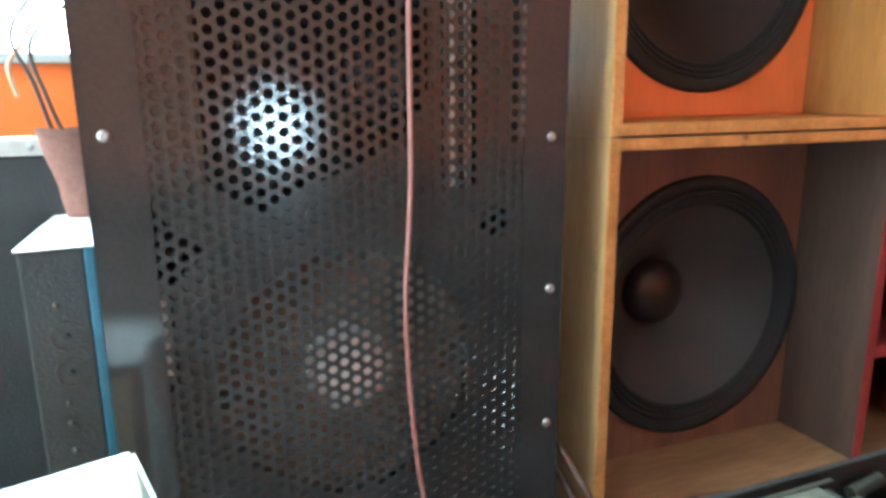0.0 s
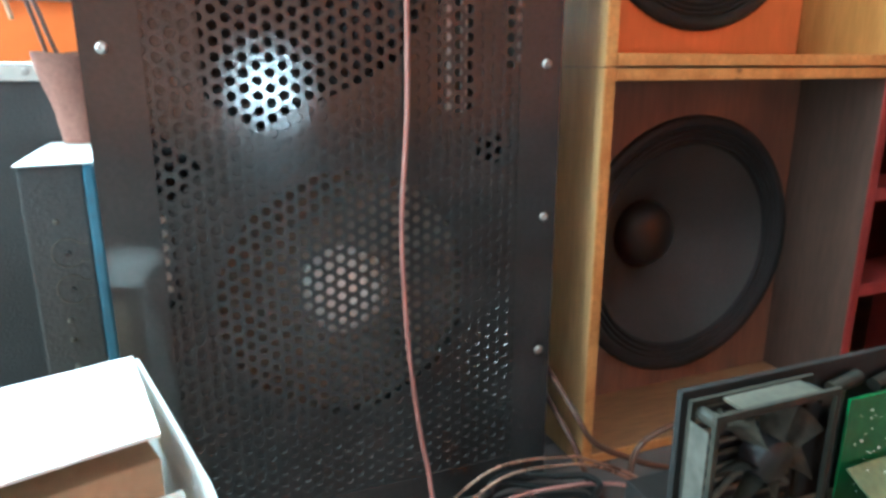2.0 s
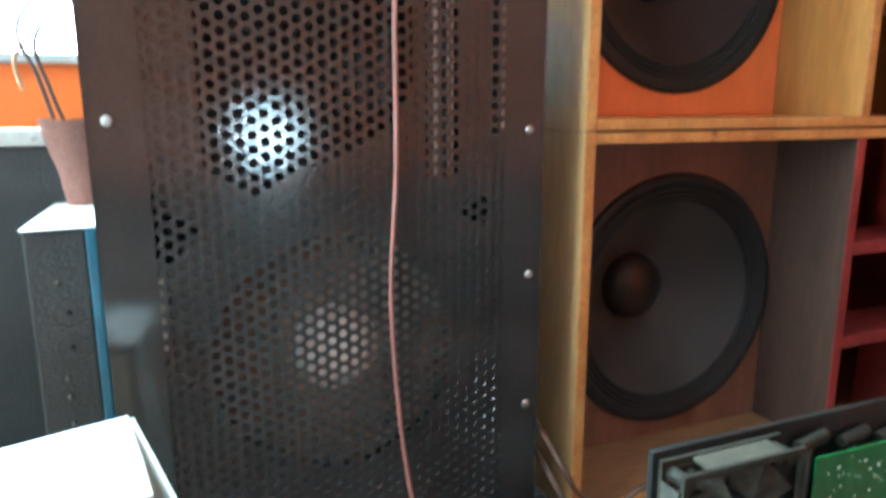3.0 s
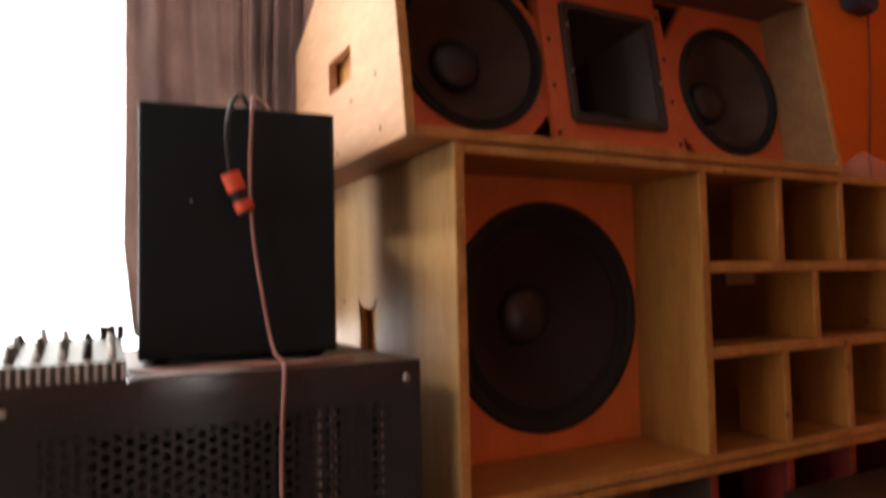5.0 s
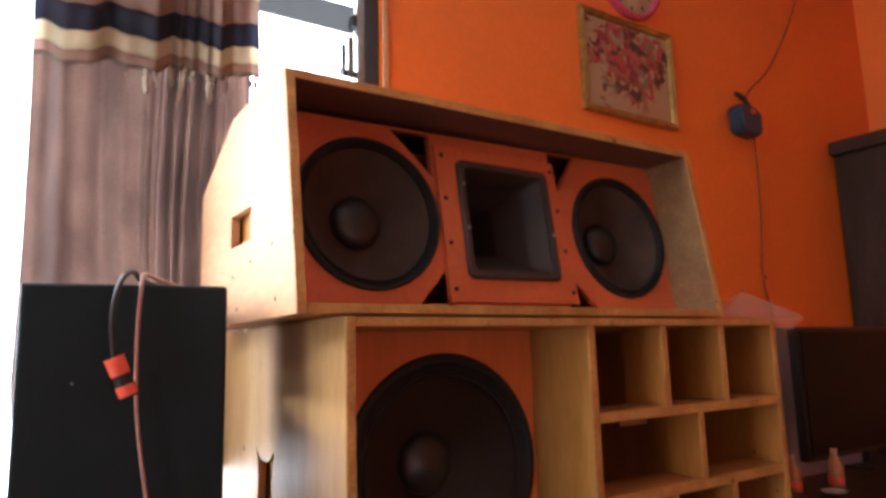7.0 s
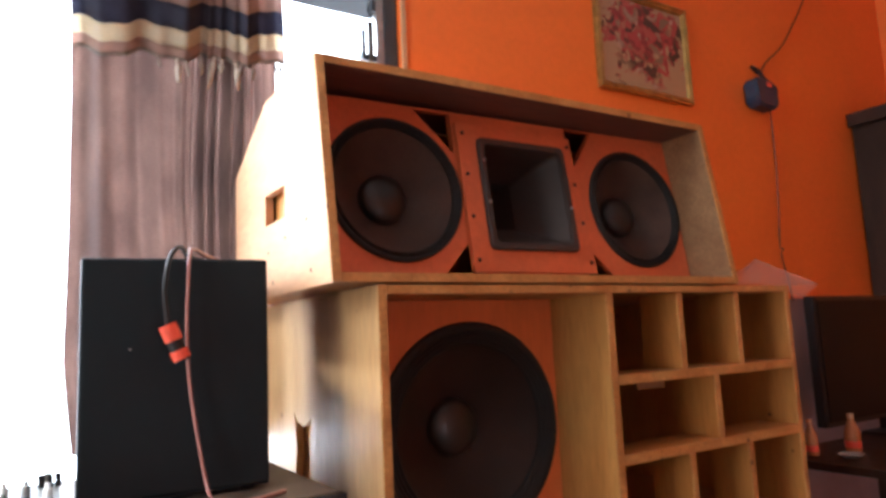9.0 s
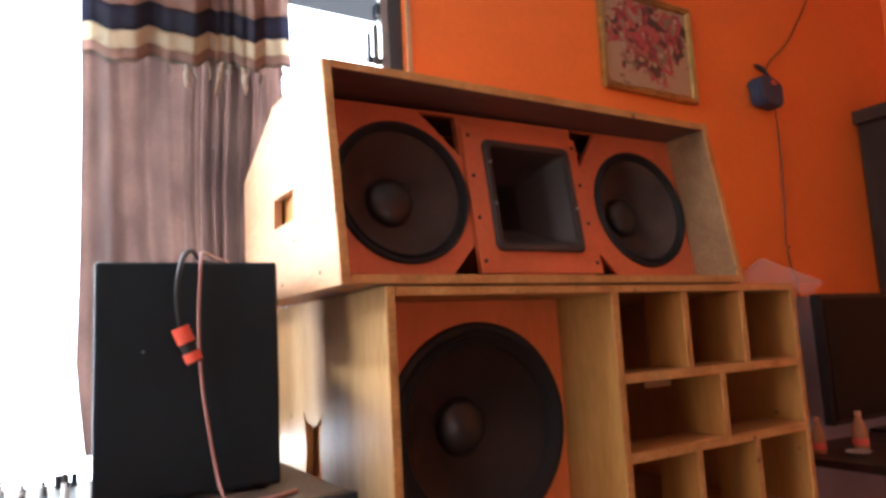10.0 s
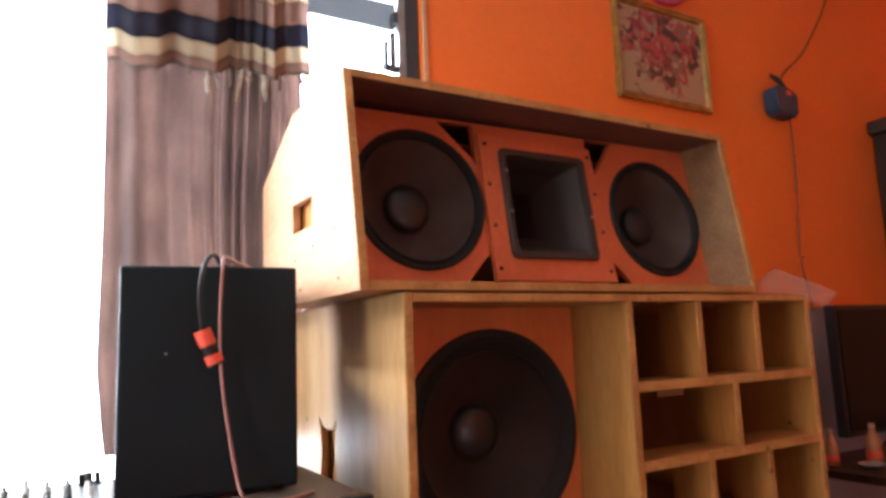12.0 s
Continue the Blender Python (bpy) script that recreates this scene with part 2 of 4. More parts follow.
POLY_BAG = clear("thin_clear_plastic_film", (0.92, 0.66, 0.55), 0.2, 0.28)
LOUVRE_GLASS = clear("tinted_louvre_glass", (0.05, 0.07, 0.10), 0.1, 0.85)
BOTTLE_PLASTIC = clear("amber_liquid_bottle", (0.50, 0.22, 0.09), 0.2, 0.9)


# ---------------------------------------------------------------- building helpers
def thing(name, label, category, at=(0, 0, 0), turn=0, group="", kind=""):
    e = new(name)
    e.empty_display_size = 0.05
    e.matrix_world = pose(*at, 0, 0, turn)
    return tagged(e, label, category, group, kind)


def finish(name, bm, mat, smooth=False):
    bmesh.ops.recalc_face_normals(bm, faces=bm.faces)
    me = bpy.data.meshes.new(name)
    bm.to_mesh(me)
    bm.free()
    me.materials.append(mat)
    if smooth:
        me.polygons.foreach_set("use_smooth", [True] * len(me.polygons))
    return me


def part(name, bm, mat, parent=None, label="", smooth=False):
    ob = new(name, finish(name, bm, mat, smooth))
    if parent:
        ob.parent = parent
        if parent.parent is None and not parent.get("own_axes"):
            ob.matrix_parent_inverse = parent.matrix_world.inverted()
    if label:
        ob["label"] = label
    return ob


def box(x0, x1, y0, y1, z0, z1, bevel=0.0015, bm=None):
    bm = bm or bmesh.new()
    m = Matrix.LocRotScale(((x0 + x1) / 2, (y0 + y1) / 2, (z0 + z1) / 2), None, (x1 - x0, y1 - y0, z1 - z0))
    made = bmesh.ops.create_cube(bm, size=1, matrix=m)["verts"]
    if bevel:
        edges = list({e for v in made for e in v.link_edges})
        bmesh.ops.bevel(bm, geom=edges, offset=bevel, segments=2, affect="EDGES", profile=0.6)
    return bm


def plate(outer, holes, thick, to3d, bm=None):
    """A flat board with holes through it. Outlines in the board's own two axes; to3d(u, v, depth) gives the place."""
    bm = bm or bmesh.new()
    start = len(bm.faces)
    edges = []
    for loop in (outer, *holes):
        vs = [bm.verts.new(to3d(u, v, 0)) for u, v in loop]
        edges += [bm.edges.new((vs[i], vs[i - 1])) for i in range(len(vs))]
    bmesh.ops.triangle_fill(bm, use_beauty=True, edges=edges)
    bm.faces.ensure_lookup_table()
    faces = bm.faces[start:]
    shift = Vector(to3d(0, 0, thick)) - Vector(to3d(0, 0, 0))
    grown = bmesh.ops.extrude_face_region(bm, geom=faces)["geom"]
    bmesh.ops.translate(bm, vec=shift, verts=[g for g in grown if isinstance(g, bmesh.types.BMVert)])
    return bm


def ring(cx, cz, r, n=64):
    return [(cx + r * math.cos(2 * math.pi * i / n), cz + r * math.sin(2 * math.pi * i / n)) for i in range(n)]


def rect(u0, u1, v0, v1):
    return [(u0, v0), (u1, v0), (u1, v1), (u0, v1)]


def lathe(profile, place, n=56, bm=None):
    """Turns (radius, height) about the z axis of place; radius 0 closes."""
    bm = bm or bmesh.new()
    rows = []
    for r, h in profile:
        if r < 1e-6:
            rows.append([bm.verts.new(place @ Vector((0, 0, h)))])
        else:
            rows.append([bm.verts.new(place @ Vector((r * math.cos(2 * math.pi * i / n), r * math.sin(2 * math.pi * i / n), h))) for i in range(n)])
    for a, b in zip(rows, rows[1:]):
        for i in range(n):
            q = [a[i % len(a)], a[(i + 1) % len(a)], b[(i + 1) % len(b)], b[i % len(b)]]
            q = list(dict.fromkeys(q))
            if len(q) > 2:
                bm.faces.new(q)
    return bm


def rod(a, b, r, n=16, bm=None, cap=True):
    a, b = Vector(a), Vector(b)
    m = Matrix.Translation(a) @ (b - a).to_track_quat("Z", "Y").to_matrix().to_4x4()
    h = (b - a).length
    return lathe([(0, 0), (r, 0), (r, h), (0, h)] if cap else [(r, 0), (r, h)], m, n, bm)


def tube(points, r, n=8, steps=8, bm=None):
    """A round wire through points, smoothed."""
    bm = bm or bmesh.new()
    p = [Vector(q) for q in points]
    p = [2 * p[0] - p[1]] + p + [2 * p[-1] - p[-2]]
    line = []
    for i in range(1, len(p) - 2):
        for k in range(steps):
            t = k / steps
            line.append(0.5 * ((2 * p[i]) + (p[i + 1] - p[i - 1]) * t + (2 * p[i - 1] - 5 * p[i] + 4 * p[i + 1] - p[i + 2]) * t * t
                               + (3 * p[i] - p[i - 1] - 3 * p[i + 1] + p[i + 2]) * t ** 3))
    line.append(p[-2])
    rows = []
    side = Vector((1, 0.13, 0.07))
    for i, c in enumerate(line):
        d = (line[min(i + 1, len(line) - 1)] - line[max(i - 1, 0)]).normalized()
        side = (side - d * side.dot(d)).normalized()
        up = d.cross(side)
        rows.append([bm.verts.new(c + r * (side * math.cos(2 * math.pi * k / n) + up * math.sin(2 * math.pi * k / n))) for k in range(n)])
    for a, b in zip(rows, rows[1:]):
        for k in range(n):
            bm.faces.new((a[k], a[(k + 1) % n], b[(k + 1) % n], b[k]))
    bm.faces.new(rows[0])
    bm.faces.new(rows[-1])
    return bm


FLOOR = -0.02

# ---------------------------------------------------------------- the room
X0, X1, Y0, Y1, TOP = -2.6, 3.97, -6.0, 0.88, 3.3
front = lambda y: (lambda u, v, d: (u, y + d, v))       # boards that face the room along y
sideways = lambda x: (lambda u, v, d: (x + d, u, v))    # boards that face along x
level = lambda z: (lambda u, v, d: (u, v, z + d))

wall_north = part("wall_north", plate(rect(X0, X1, FLOOR, TOP), [rect(-2.45, 0.55, 0.73, 2.78)], 0.15, front(Y1)), WALL)
tagged(wall_north, "glossy orange painted wall with a wide window", "wall", kind="structure")
wall_south = part("wall_south", plate(rect(X0, X1, FLOOR, TOP), [rect(0.16, 0.54, 0.18, 0.58)], 0.15, front(Y0 - 0.15)), WALL)
tagged(wall_south, "orange painted wall with a low window", "wall", kind="structure")
# the upper hole is added to let the high fill lamp in
wall_west = part("wall_west", plate(rect(Y0, Y1, FLOOR, TOP), [rect(-1.4, -0.5, 0.0, 2.05), rect(-0.62, 0.72, 2.38, 3.06)], 0.15, sideways(X0 - 0.15)), PLASTER)
tagged(wall_west, "cream plastered wall with a doorway and an added high opening", "wall", kind="structure")
wall_east = part("wall_east", plate(rect(Y0, Y1, FLOOR, TOP), [], 0.15, sideways(X1)), WALL)
tagged(wall_east, "orange painted side wall", "wall", kind="structure")
ceiling = part("ceiling", plate(rect(X0 - 0.15, X1 + 0.15, Y0 - 0.15, Y1 + 0.15), [], 0.12, level(TOP)), CEILING)
tagged(ceiling, "plain white painted ceiling", "ceiling", kind="structure")
floor = part("floor", plate(rect(X0 - 0.15, X1 + 0.15, Y0 - 0.15, Y1 + 0.15), [], -0.1, level(FLOOR - 0.004)), GROUT)
tagged(floor, "dark ceramic tiled floor", "floor", kind="structure")


# ---------------------------------------------------------------- loudspeaker drivers
def driver(parent, place, r, cap_r, cap_mat, name="speaker_driver", depth=0.085, bulge=0.45, paper=None, edge=1.0):
    """A cone driver that looks along place's z axis: rim, rolled surround, cone, dust cap, mounting screws."""
    inner = 1 - 0.215 * edge
    fold_at = lambda f: 1 - (1 - f) * edge
    rim = part(name, lathe([(r * fold_at(0.90), -0.012), (r * fold_at(0.90), 0.006), (r * 0.985, 0.007), (r, 0.003), (r, -0.02)], place), RUBBER, parent, "black driver with a pressed rim", True)
    roll = [(r * fold_at(0.91), 0.003)]
    for k in range(3):
        for a in range(5):
            roll.append((r * fold_at(0.905 - 0.04 * k - 0.04 * a / 5), 0.002 + 0.0055 * math.sin(math.pi * a / 5) - 0.002 * k))
    roll.append((r * (inner - 0.005), -0.004))
    part("surround", lathe(roll, place), RUBBER, rim, "", True)
    cone = [(r * inner, -0.004)]
    for k in range(1, 9):
        t = k / 8
        cone.append((r * inner + (cap_r - r * inner) * t, -0.004 - depth * (t ** 0.92)))
    part("cone", lathe(cone, place), paper or CONE, rim, "dark ribbed paper cone", True)
    dome = [(cap_r * 1.04, -depth - 0.006)]
    for k in range(8):
        a = math.pi / 2 * k / 7
        dome.append((cap_r * math.cos(a), -depth + 0.006 + cap_r * bulge * math.sin(a)))
    dome[-1] = (0, dome[-1][1])
    part("dust_cap", lathe(dome, place), cap_mat, rim, "", True)
    return rim


def facing(x, y, z, tilt=0):
    return pose(x, y, z, 90 - tilt, 0, 0)


def screw(parent, x, y, z, r=0.006, mat=None, tilt=0):
    bm = lathe([(r, 0), (r * 0.95, 0.0015), (r * 0.6, 0.003), (r * 0.3, 0.0034), (r * 0.28, 0.002), (0, 0.002)], facing(x, y, z, tilt), 14)
    return part("screw", bm, mat or STEEL, parent, "", True)


# ---------------------------------------------------------------- stacked subwoofers
def grip_hole():
    """A hand hole with two horns, as sawn in the side of the upper cabinet."""
    return [(0.345, 0.945), (0.352, 0.915), (0.358, 0.885), (0.356, 0.85), (0.349, 0.81), (0.345, 0.775), (0.375, 0.79), (0.40, 0.795),
            (0.43, 0.79), (0.462, 0.775), (0.455, 0.81), (0.447, 0.85), (0.447, 0.885), (0.452, 0.915), (0.461, 0.948), (0.438, 0.925), (0.40, 0.918), (0.368, 0.925)]


def subwoofer(label, z0, z1, baffle_mat, grid_mat, y_baffle, spk, with_grip, deep=0.72, cone_deep=0.085, paper=None):
    sub = thing("subwoofer_cabinet", label, "subwoofer", (0.62, 0.36, z0))
    w, t = 1.247, 0.018
    holes = [grip_hole()] if with_grip else []
    left = part("side_panel", plate(rect(0.0, deep, z0, z1), holes, t, sideways(0.0)), PINE, sub, "pale pine plywood side")
    part("panel_edge", box(0.0005, t - 0.0005, -0.003, 0.0, z0 + 0.001, z1 - 0.001, 0.0008), PLY_EDGE, left)
    right = part("side_panel", plate(rect(0.0, deep, z0, z1), [], t, sideways(w - t)), PLY_UP if with_grip else grid_mat, sub)
    part("panel_edge", box(w - t + 0.0005, w - 0.0005, -0.003, 0.0, z0 + 0.001, z1 - 0.001, 0.0008), PLY_EDGE if with_grip else grid_mat, right)
    for za, zb, nm in ((z1 - t, z1 - 0.001, "top_panel"), (z0 + 0.001, z0 + t, "bottom_panel")):
        p = part(nm, box(t + 0.0006, w - t - 0.0006, 0.0, deep - t, za, zb, 0), PLY_FLAT if with_grip else OLD_SHADE_PLY, sub)
        part("panel_edge", box(t + 0.0006, w - t - 0.0006, -0.003, 0.0, za + 0.0005, zb - 0.0005, 0.0008), PLY_EDGE, p)
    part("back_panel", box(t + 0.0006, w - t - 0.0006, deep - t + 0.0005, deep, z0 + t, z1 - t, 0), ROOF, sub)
    zi0, zi1 = z0 + t + 0.0006, z1 - t - 0.0006
    if with_grip:
        part("handle_pocket", box(t + 0.008, t + 0.018, 0.33, 0.48, z0 + 0.15, z0 + 0.37, 0.001), PLY_UP, sub, "wooden hand pocket")
    # chamber with the driver
    cx, cz, r = spk
    part("baffle", plate(rect(t + 0.0006, 0.5565, zi0, zi1), [ring(cx, cz, r * 0.9)], t, front(y_baffle)), baffle_mat, sub, "recessed stained plywood baffle")
    driver(sub, facing(cx, y_baffle - 0.002, cz), r, r * 0.27, CAP, depth=cone_deep, bulge=0.35 if with_grip else 0.62, paper=paper)
    # the lower partition's colour is darkened to stand for shade
    pm = PINE_DULL if with_grip else OLD_SHADED
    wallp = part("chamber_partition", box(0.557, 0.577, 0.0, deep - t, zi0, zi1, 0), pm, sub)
    part("panel_edge", box(0.5575, 0.5765, -0.003, 0.0, zi0, zi1, 0.0008), PLY_EDGE if with_grip else grid_mat, wallp)
    # port lattice
    gx0, gx1, dp = 0.5776, w - t - 0.0006, 0.115
    h = z1 - z0
    s1, s2 = z0 + 0.668 * h, z0 + 0.381 * h
    lm, em = (PLY_FLAT, PLY_EDGE) if with_grip else (grid_mat, grid_mat)
    vm = PLY_UP if with_grip else grid_mat
    for s in (s1, s2):
        p = part("lattice_shelf", box(gx0, gx1, 0.0, dp, s - 0.022, s, 0), lm, sub)
        part("panel_edge", box(gx0, gx1, -0.003, 0.0, s - 0.0215, s - 0.0005, 0.0008), em, p)
    for x, a, b in ((0.809, s1, zi1), (1.026, s1, zi1), (0.921, s2, s1 - 0.022), (0.809, zi0, s2 - 0.022), (1.028, zi0, s2 - 0.022)):
        p = part("lattice_divider", box(x - 0.019, x, 0.001, dp, a + 0.0005, b - 0.0005, 0), vm, sub)
        part("panel_edge", box(x - 0.0185, x - 0.0005, -0.0022, 0.001, a + 0.0005, b - 0.0005, 0.0008), em, p)
    # the horn throat behind the lattice, its recess shade put into the colour
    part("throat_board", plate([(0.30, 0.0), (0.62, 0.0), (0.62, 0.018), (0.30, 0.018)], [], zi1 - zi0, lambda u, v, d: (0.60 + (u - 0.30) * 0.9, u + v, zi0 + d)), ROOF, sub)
    return sub


UP = subwoofer("pale pine plywood subwoofer with lattice ports, stacked on another", 0.6006, 1.2, BAFFLE, BAFFLE, 0.185, (0.311, 0.896, 0.237), True)
part("brace", box(0.745, 0.84, 0.10, 0.1145, 0.952, 0.9788, 0.001), OLD_SHADE_PLY, UP, "small brace under the shelf")
LOW = subwoofer("older brown plywood subwoofer with red painted lattice on the floor", FLOOR, 0.5994, BAFFLE_OLD, RED_WOOD, 0.165, (0.316, 0.272, 0.245), False, cone_deep=0.125, paper=CONE_DUSTY)

# ---------------------------------------------------------------- mid-high cabinet on top
TX0, TX1, TZ0, TZ1, LEAN = -0.086, 1.032, 1.2035, 1.647, 0.149
ty = lambda z: LEAN * (z - 1.21)
mid = thing("mid_high_cabinet", "pale plywood loudspeaker cabinet with orange baffle, on the subwoofers", "loudspeaker", (0.47, 0.3, TZ0))
t = 0.018
holes = rect(0.245, 0.379, 1.362, 1.429)
profile = [(ty(TZ0), TZ0), (0.63, TZ0), (0.63, 1.527), (0.375, TZ1), (ty(TZ1), TZ1)]
for x, hs in ((TX0, [holes]), (TX1 - t, [holes])):
    # right side takes a darker wood colour in place of real shade
    p = part("side_panel", plate(profile, hs, t, sideways(x)), PALE_WOOD if x < 0 else OLD_SHADE_PLY, mid, "pale sanded plywood side with a hand hole, right one darkened as shaded")
    part("panel_edge", plate([(ty(TZ0) - 0.003, TZ0 + 0.001), (ty(TZ0), TZ0 + 0.001), (ty(TZ1), TZ1 - 0.001), (ty(TZ1) - 0.003, TZ1 - 0.001)], [], t - 0.001, sideways(x + 0.0005)), PLY_EDGE, p)
a, b = TX0 + t + 0.0005, TX1 - t - 0.0005
for y, z in ((0.12, 1.335), (0.245, 1.318), (0.36, 1.30), (0.10, 1.235), (0.33, 1.232)):
    part("nail_head", lathe([(0.0045, -0.001), (0.0042, 0.0006), (0.002, 0.0004), (0, 0.0002)], pose(TX0, y, z, 0, -90, 0), 12), RUBBER, mid, "dark nail head")
# underside shade of the overhang is in this board's colour
p = part("top_panel", plate([(ty(TZ1 - t), TZ1 - t), (0.37, TZ1 - t), (0.37, TZ1 - 0.001), (ty(TZ1), TZ1 - 0.001)], [], b - a, sideways(a)), ROOF, mid, "overhanging top board, coloured dark for its shaded underside")
part("panel_edge", box(a, b, ty(TZ1) - 0.005, ty(TZ1) - 0.002, TZ1 - t, TZ1 - 0.001, 0.0008), PLY_EDGE, p)
p = part("bottom_panel", box(a, b, 0.002, 0.629, TZ0 + 0.0005, TZ0 + t, 0), PLY_FLAT, mid)
part("panel_edge", box(a, b, -0.002, 0.001, TZ0 + 0.001, TZ0 + t, 0.0008), PLY_EDGE, p)
part("back_panel", box(a, b, 0.611, 0.629, TZ0 + t + 0.0005, 1.52, 0), PLY_UP, mid)
part("sloping_back_panel", plate([(0.63, 1.521), (0.375, TZ1 - 0.006), (0.372, TZ1 - 0.02), (0.611, 1.521)], [], b - a, sideways(a)), PLY_UP, mid)
by = lambda v: 0.125 + LEAN * (v - 1.21)
leaning = lambda off: (lambda u, v, d: (u, by(v) + off + d, v))
LS, RS, SR, SZ = 0.128, 0.848, 0.163, 1.418
tri = [[(0.190, 1.613), (0.289, 1.512), (0.289, 1.614)], [(0.222, 1.228), (0.308, 1.228), (0.308, 1.318)],
       [(0.638, 1.622), (0.638, 1.500), (0.736, 1.622)], [(0.640, 1.228), (0.730, 1.228), (0.640, 1.318)]]
zb0, zb1 = TZ0 + t + 0.001, TZ1 - t - 0.001
part("baffle", plate([(a, zb0), (b, zb0), (b, zb1), (a, zb1 - 0.013)], [ring(LS, SZ, SR * 0.9), ring(RS, SZ, SR * 0.9), rect(0.345, 0.601, 1.292, 1.555), *tri], t, leaning(0.0)), ORANGE_PAINT, mid, "orange painted baffle with four corner ports")
for cx in (LS, RS):
    driver(mid, facing(cx, by(SZ) - 0.002, SZ, math.degrees(math.atan(LEAN))), SR, SR * 0.34, CAP, depth=0.072, bulge=0.38, paper=CONE_WARM, edge=0.62)
horn_plate = part("horn_plate", plate([(0.294, 1.238), (0.655, 1.238), (0.636, 1.588), (0.292, 1.59)], [rect(0.348, 0.598, 1.296, 1.552)], -0.014, leaning(-0.0005)), ORANGE_PAINT, mid, "orange painted horn mounting board")
for k in range(4):
    for x in (0.308, 0.640 - 0.005 * k):
        screw(horn_plate, x, by(1.265 + 0.1 * k) - 0.0147, 1.265 + 0.1 * k, 0.005, HORN)


def horn(parent, x0, x1, z0, z1):
    """A rectangular flare: a rounded lip, then four walls that narrow in two steps to a slot."""
    bm = bmesh.new()
    cx, cz = (x0 + x1) / 2, (z0 + z1) / 2
    hw, hh = (x1 - x0) / 2, (z1 - z0) / 2
    steps = [(1.0, 1.0, -0.014), (1.0, 1.0, -0.022), (0.97, 0.97, -0.026), (0.88, 0.88, -0.024), (0.87, 0.87, -0.012), (0.66, 0.70, 0.05), (0.40, 0.46, 0.115), (0.31, 0.40, 0.19), (0.26, 0.34, 0.30)]
    rows = []
    for fx, fz, d in steps:
        loop = []
        for sx, sz, a0 in ((1, 1, 0), (-1, 1, 90), (-1, -1, 180), (1, -1, 270)):
            rad = min(hw * fx, hh * fz) * 0.12
            for q in range(4):
                an = radians(a0 + 30 * q)
                u = cx + sx * (hw * fx - rad) + rad * math.cos(an)
                v = cz + sz * (hh * fz - rad) + rad * math.sin(an)
                loop.append(bm.verts.new((u, by(v) + d, v)))
        rows.append(loop)
    for r1, r2 in zip(rows, rows[1:]):
        for i in range(16):
            bm.faces.new((r1[i], r1[(i + 1) % 16], r2[(i + 1) % 16], r2[i]))
    bm.faces.new(rows[-1])
    return part("horn_flare", bm, HORN_MOUTH, parent, "brown-black moulded plastic horn flare")


for y0, y1, z0, z1 in ((0.235, 0.389, 1.352, 1.439),):
    part("handle_pocket", box(TX0 + t + 0.008, TX0 + t + 0.018, y0, y1, z0, z1, 0.001), PLY_UP, mid, "wooden hand pocket")
hf = horn(mid, 0.342, 0.604, 1.289, 1.558)
for (u, v) in ((0.352, 1.40), (0.352, 1.50), (0.594, 1.40)):
    screw(hf, u, by(v) - 0.027, v, 0.004, STEEL)

# ---------------------------------------------------------------- black grille loudspeaker
GX0, GX1, GZ1 = -0.637, -0.071, 0.853
gc = thing("grille_loudspeaker", "tall black floor loudspeaker behind a perforated steel grille", "loudspeaker", (-0.354, 0.2, FLOOR))
part("body", plate(rect(GX0 + 0.004, GX1 - 0.004, FLOOR, GZ1 - 0.002), [rect(GX0 + 0.04, GX1 - 0.04, FLOOR + 0.045, GZ1 - 0.05)], 0.07, front(0.012)), BLACK_SHELL, gc, "black painted wooden carcass")
part("shell", box(GX0 + 0.004, GX1 - 0.004, 0.083, 0.50, FLOOR, GZ1 - 0.002, 0.006), BLACK_SHELL, gc)


def perforated(x0, x1, z0, z1, y, pitch, hole, thick):
    """A steel sheet with staggered round holes, each cut as a ring of faces within its six-sided cell."""
    n = 12
    vs, fs = [], []
    dz = pitch * math.sqrt(3) / 2
    rows = int((z1 - z0) / pitch)
    cols = int((x1 - x0) / dz)
    for c in range(cols):
        for k in range(rows):
            cx = x0 + (c + 0.5) * dz
            cz = z0 + (k + 0.5) * pitch + (0.5 * pitch if c % 2 else 0)
            base = len(vs)
            for i in range(n):
                a = 2 * math.pi * i / n
                rr = pitch / math.sqrt(3) * (1 if i % 2 == 0 else math.cos(math.pi / 6))
                vs.append((cx + rr * math.cos(a), y, cz + rr * math.sin(a)))
            for rr, yy in ((hole * 1.09, y), (hole, y + 0.0008), (hole, y + thick)):
                for i in range(n):
                    a = 2 * math.pi * i / n
                    vs.append((cx + rr * math.cos(a), yy, cz + rr * math.sin(a)))
            for i in range(n):
                j = (i + 1) % n
                for k2 in range(3):
                    o = base + n * k2
                    fs.append((o + i, o + j, o + n + j, o + n + i))
    me = bpy.data.meshes.new("grille")
    me.from_pydata(vs, [], fs)
    me.materials.append(GRILLE)
    ob = new("grille", me)
    return ob, (x0 + 0.5 * dz, x0 + (cols - 0.5) * dz, z0, z0 + rows * pitch)


part("top_panel", box(GX0 + 0.010, GX1 - 0.010, 0.012, 0.49, GZ1 - 0.0015, GZ1 + 0.0006, 0), DUSTY_TOP, gc, "dusty brown top face")
sheet, (hx0, hx1, hz0, hz1) = perforated(GX0 + 0.052, GX1 - 0.04, FLOOR + 0.05, GZ1 - 0.055, -0.006, 0.0166, 0.0053, 0.0016)
sheet.parent = gc
sheet.matrix_parent_inverse = gc.matrix_world.inverted()
sheet["label"] = "glossy black perforated steel sheet"
bm = plate(rect(GX0, GX1, FLOOR + 0.002, GZ1), [rect(hx0, hx1, hz0 + 0.006, hz1 - 0.001)], 0.0016, front(-0.0064))
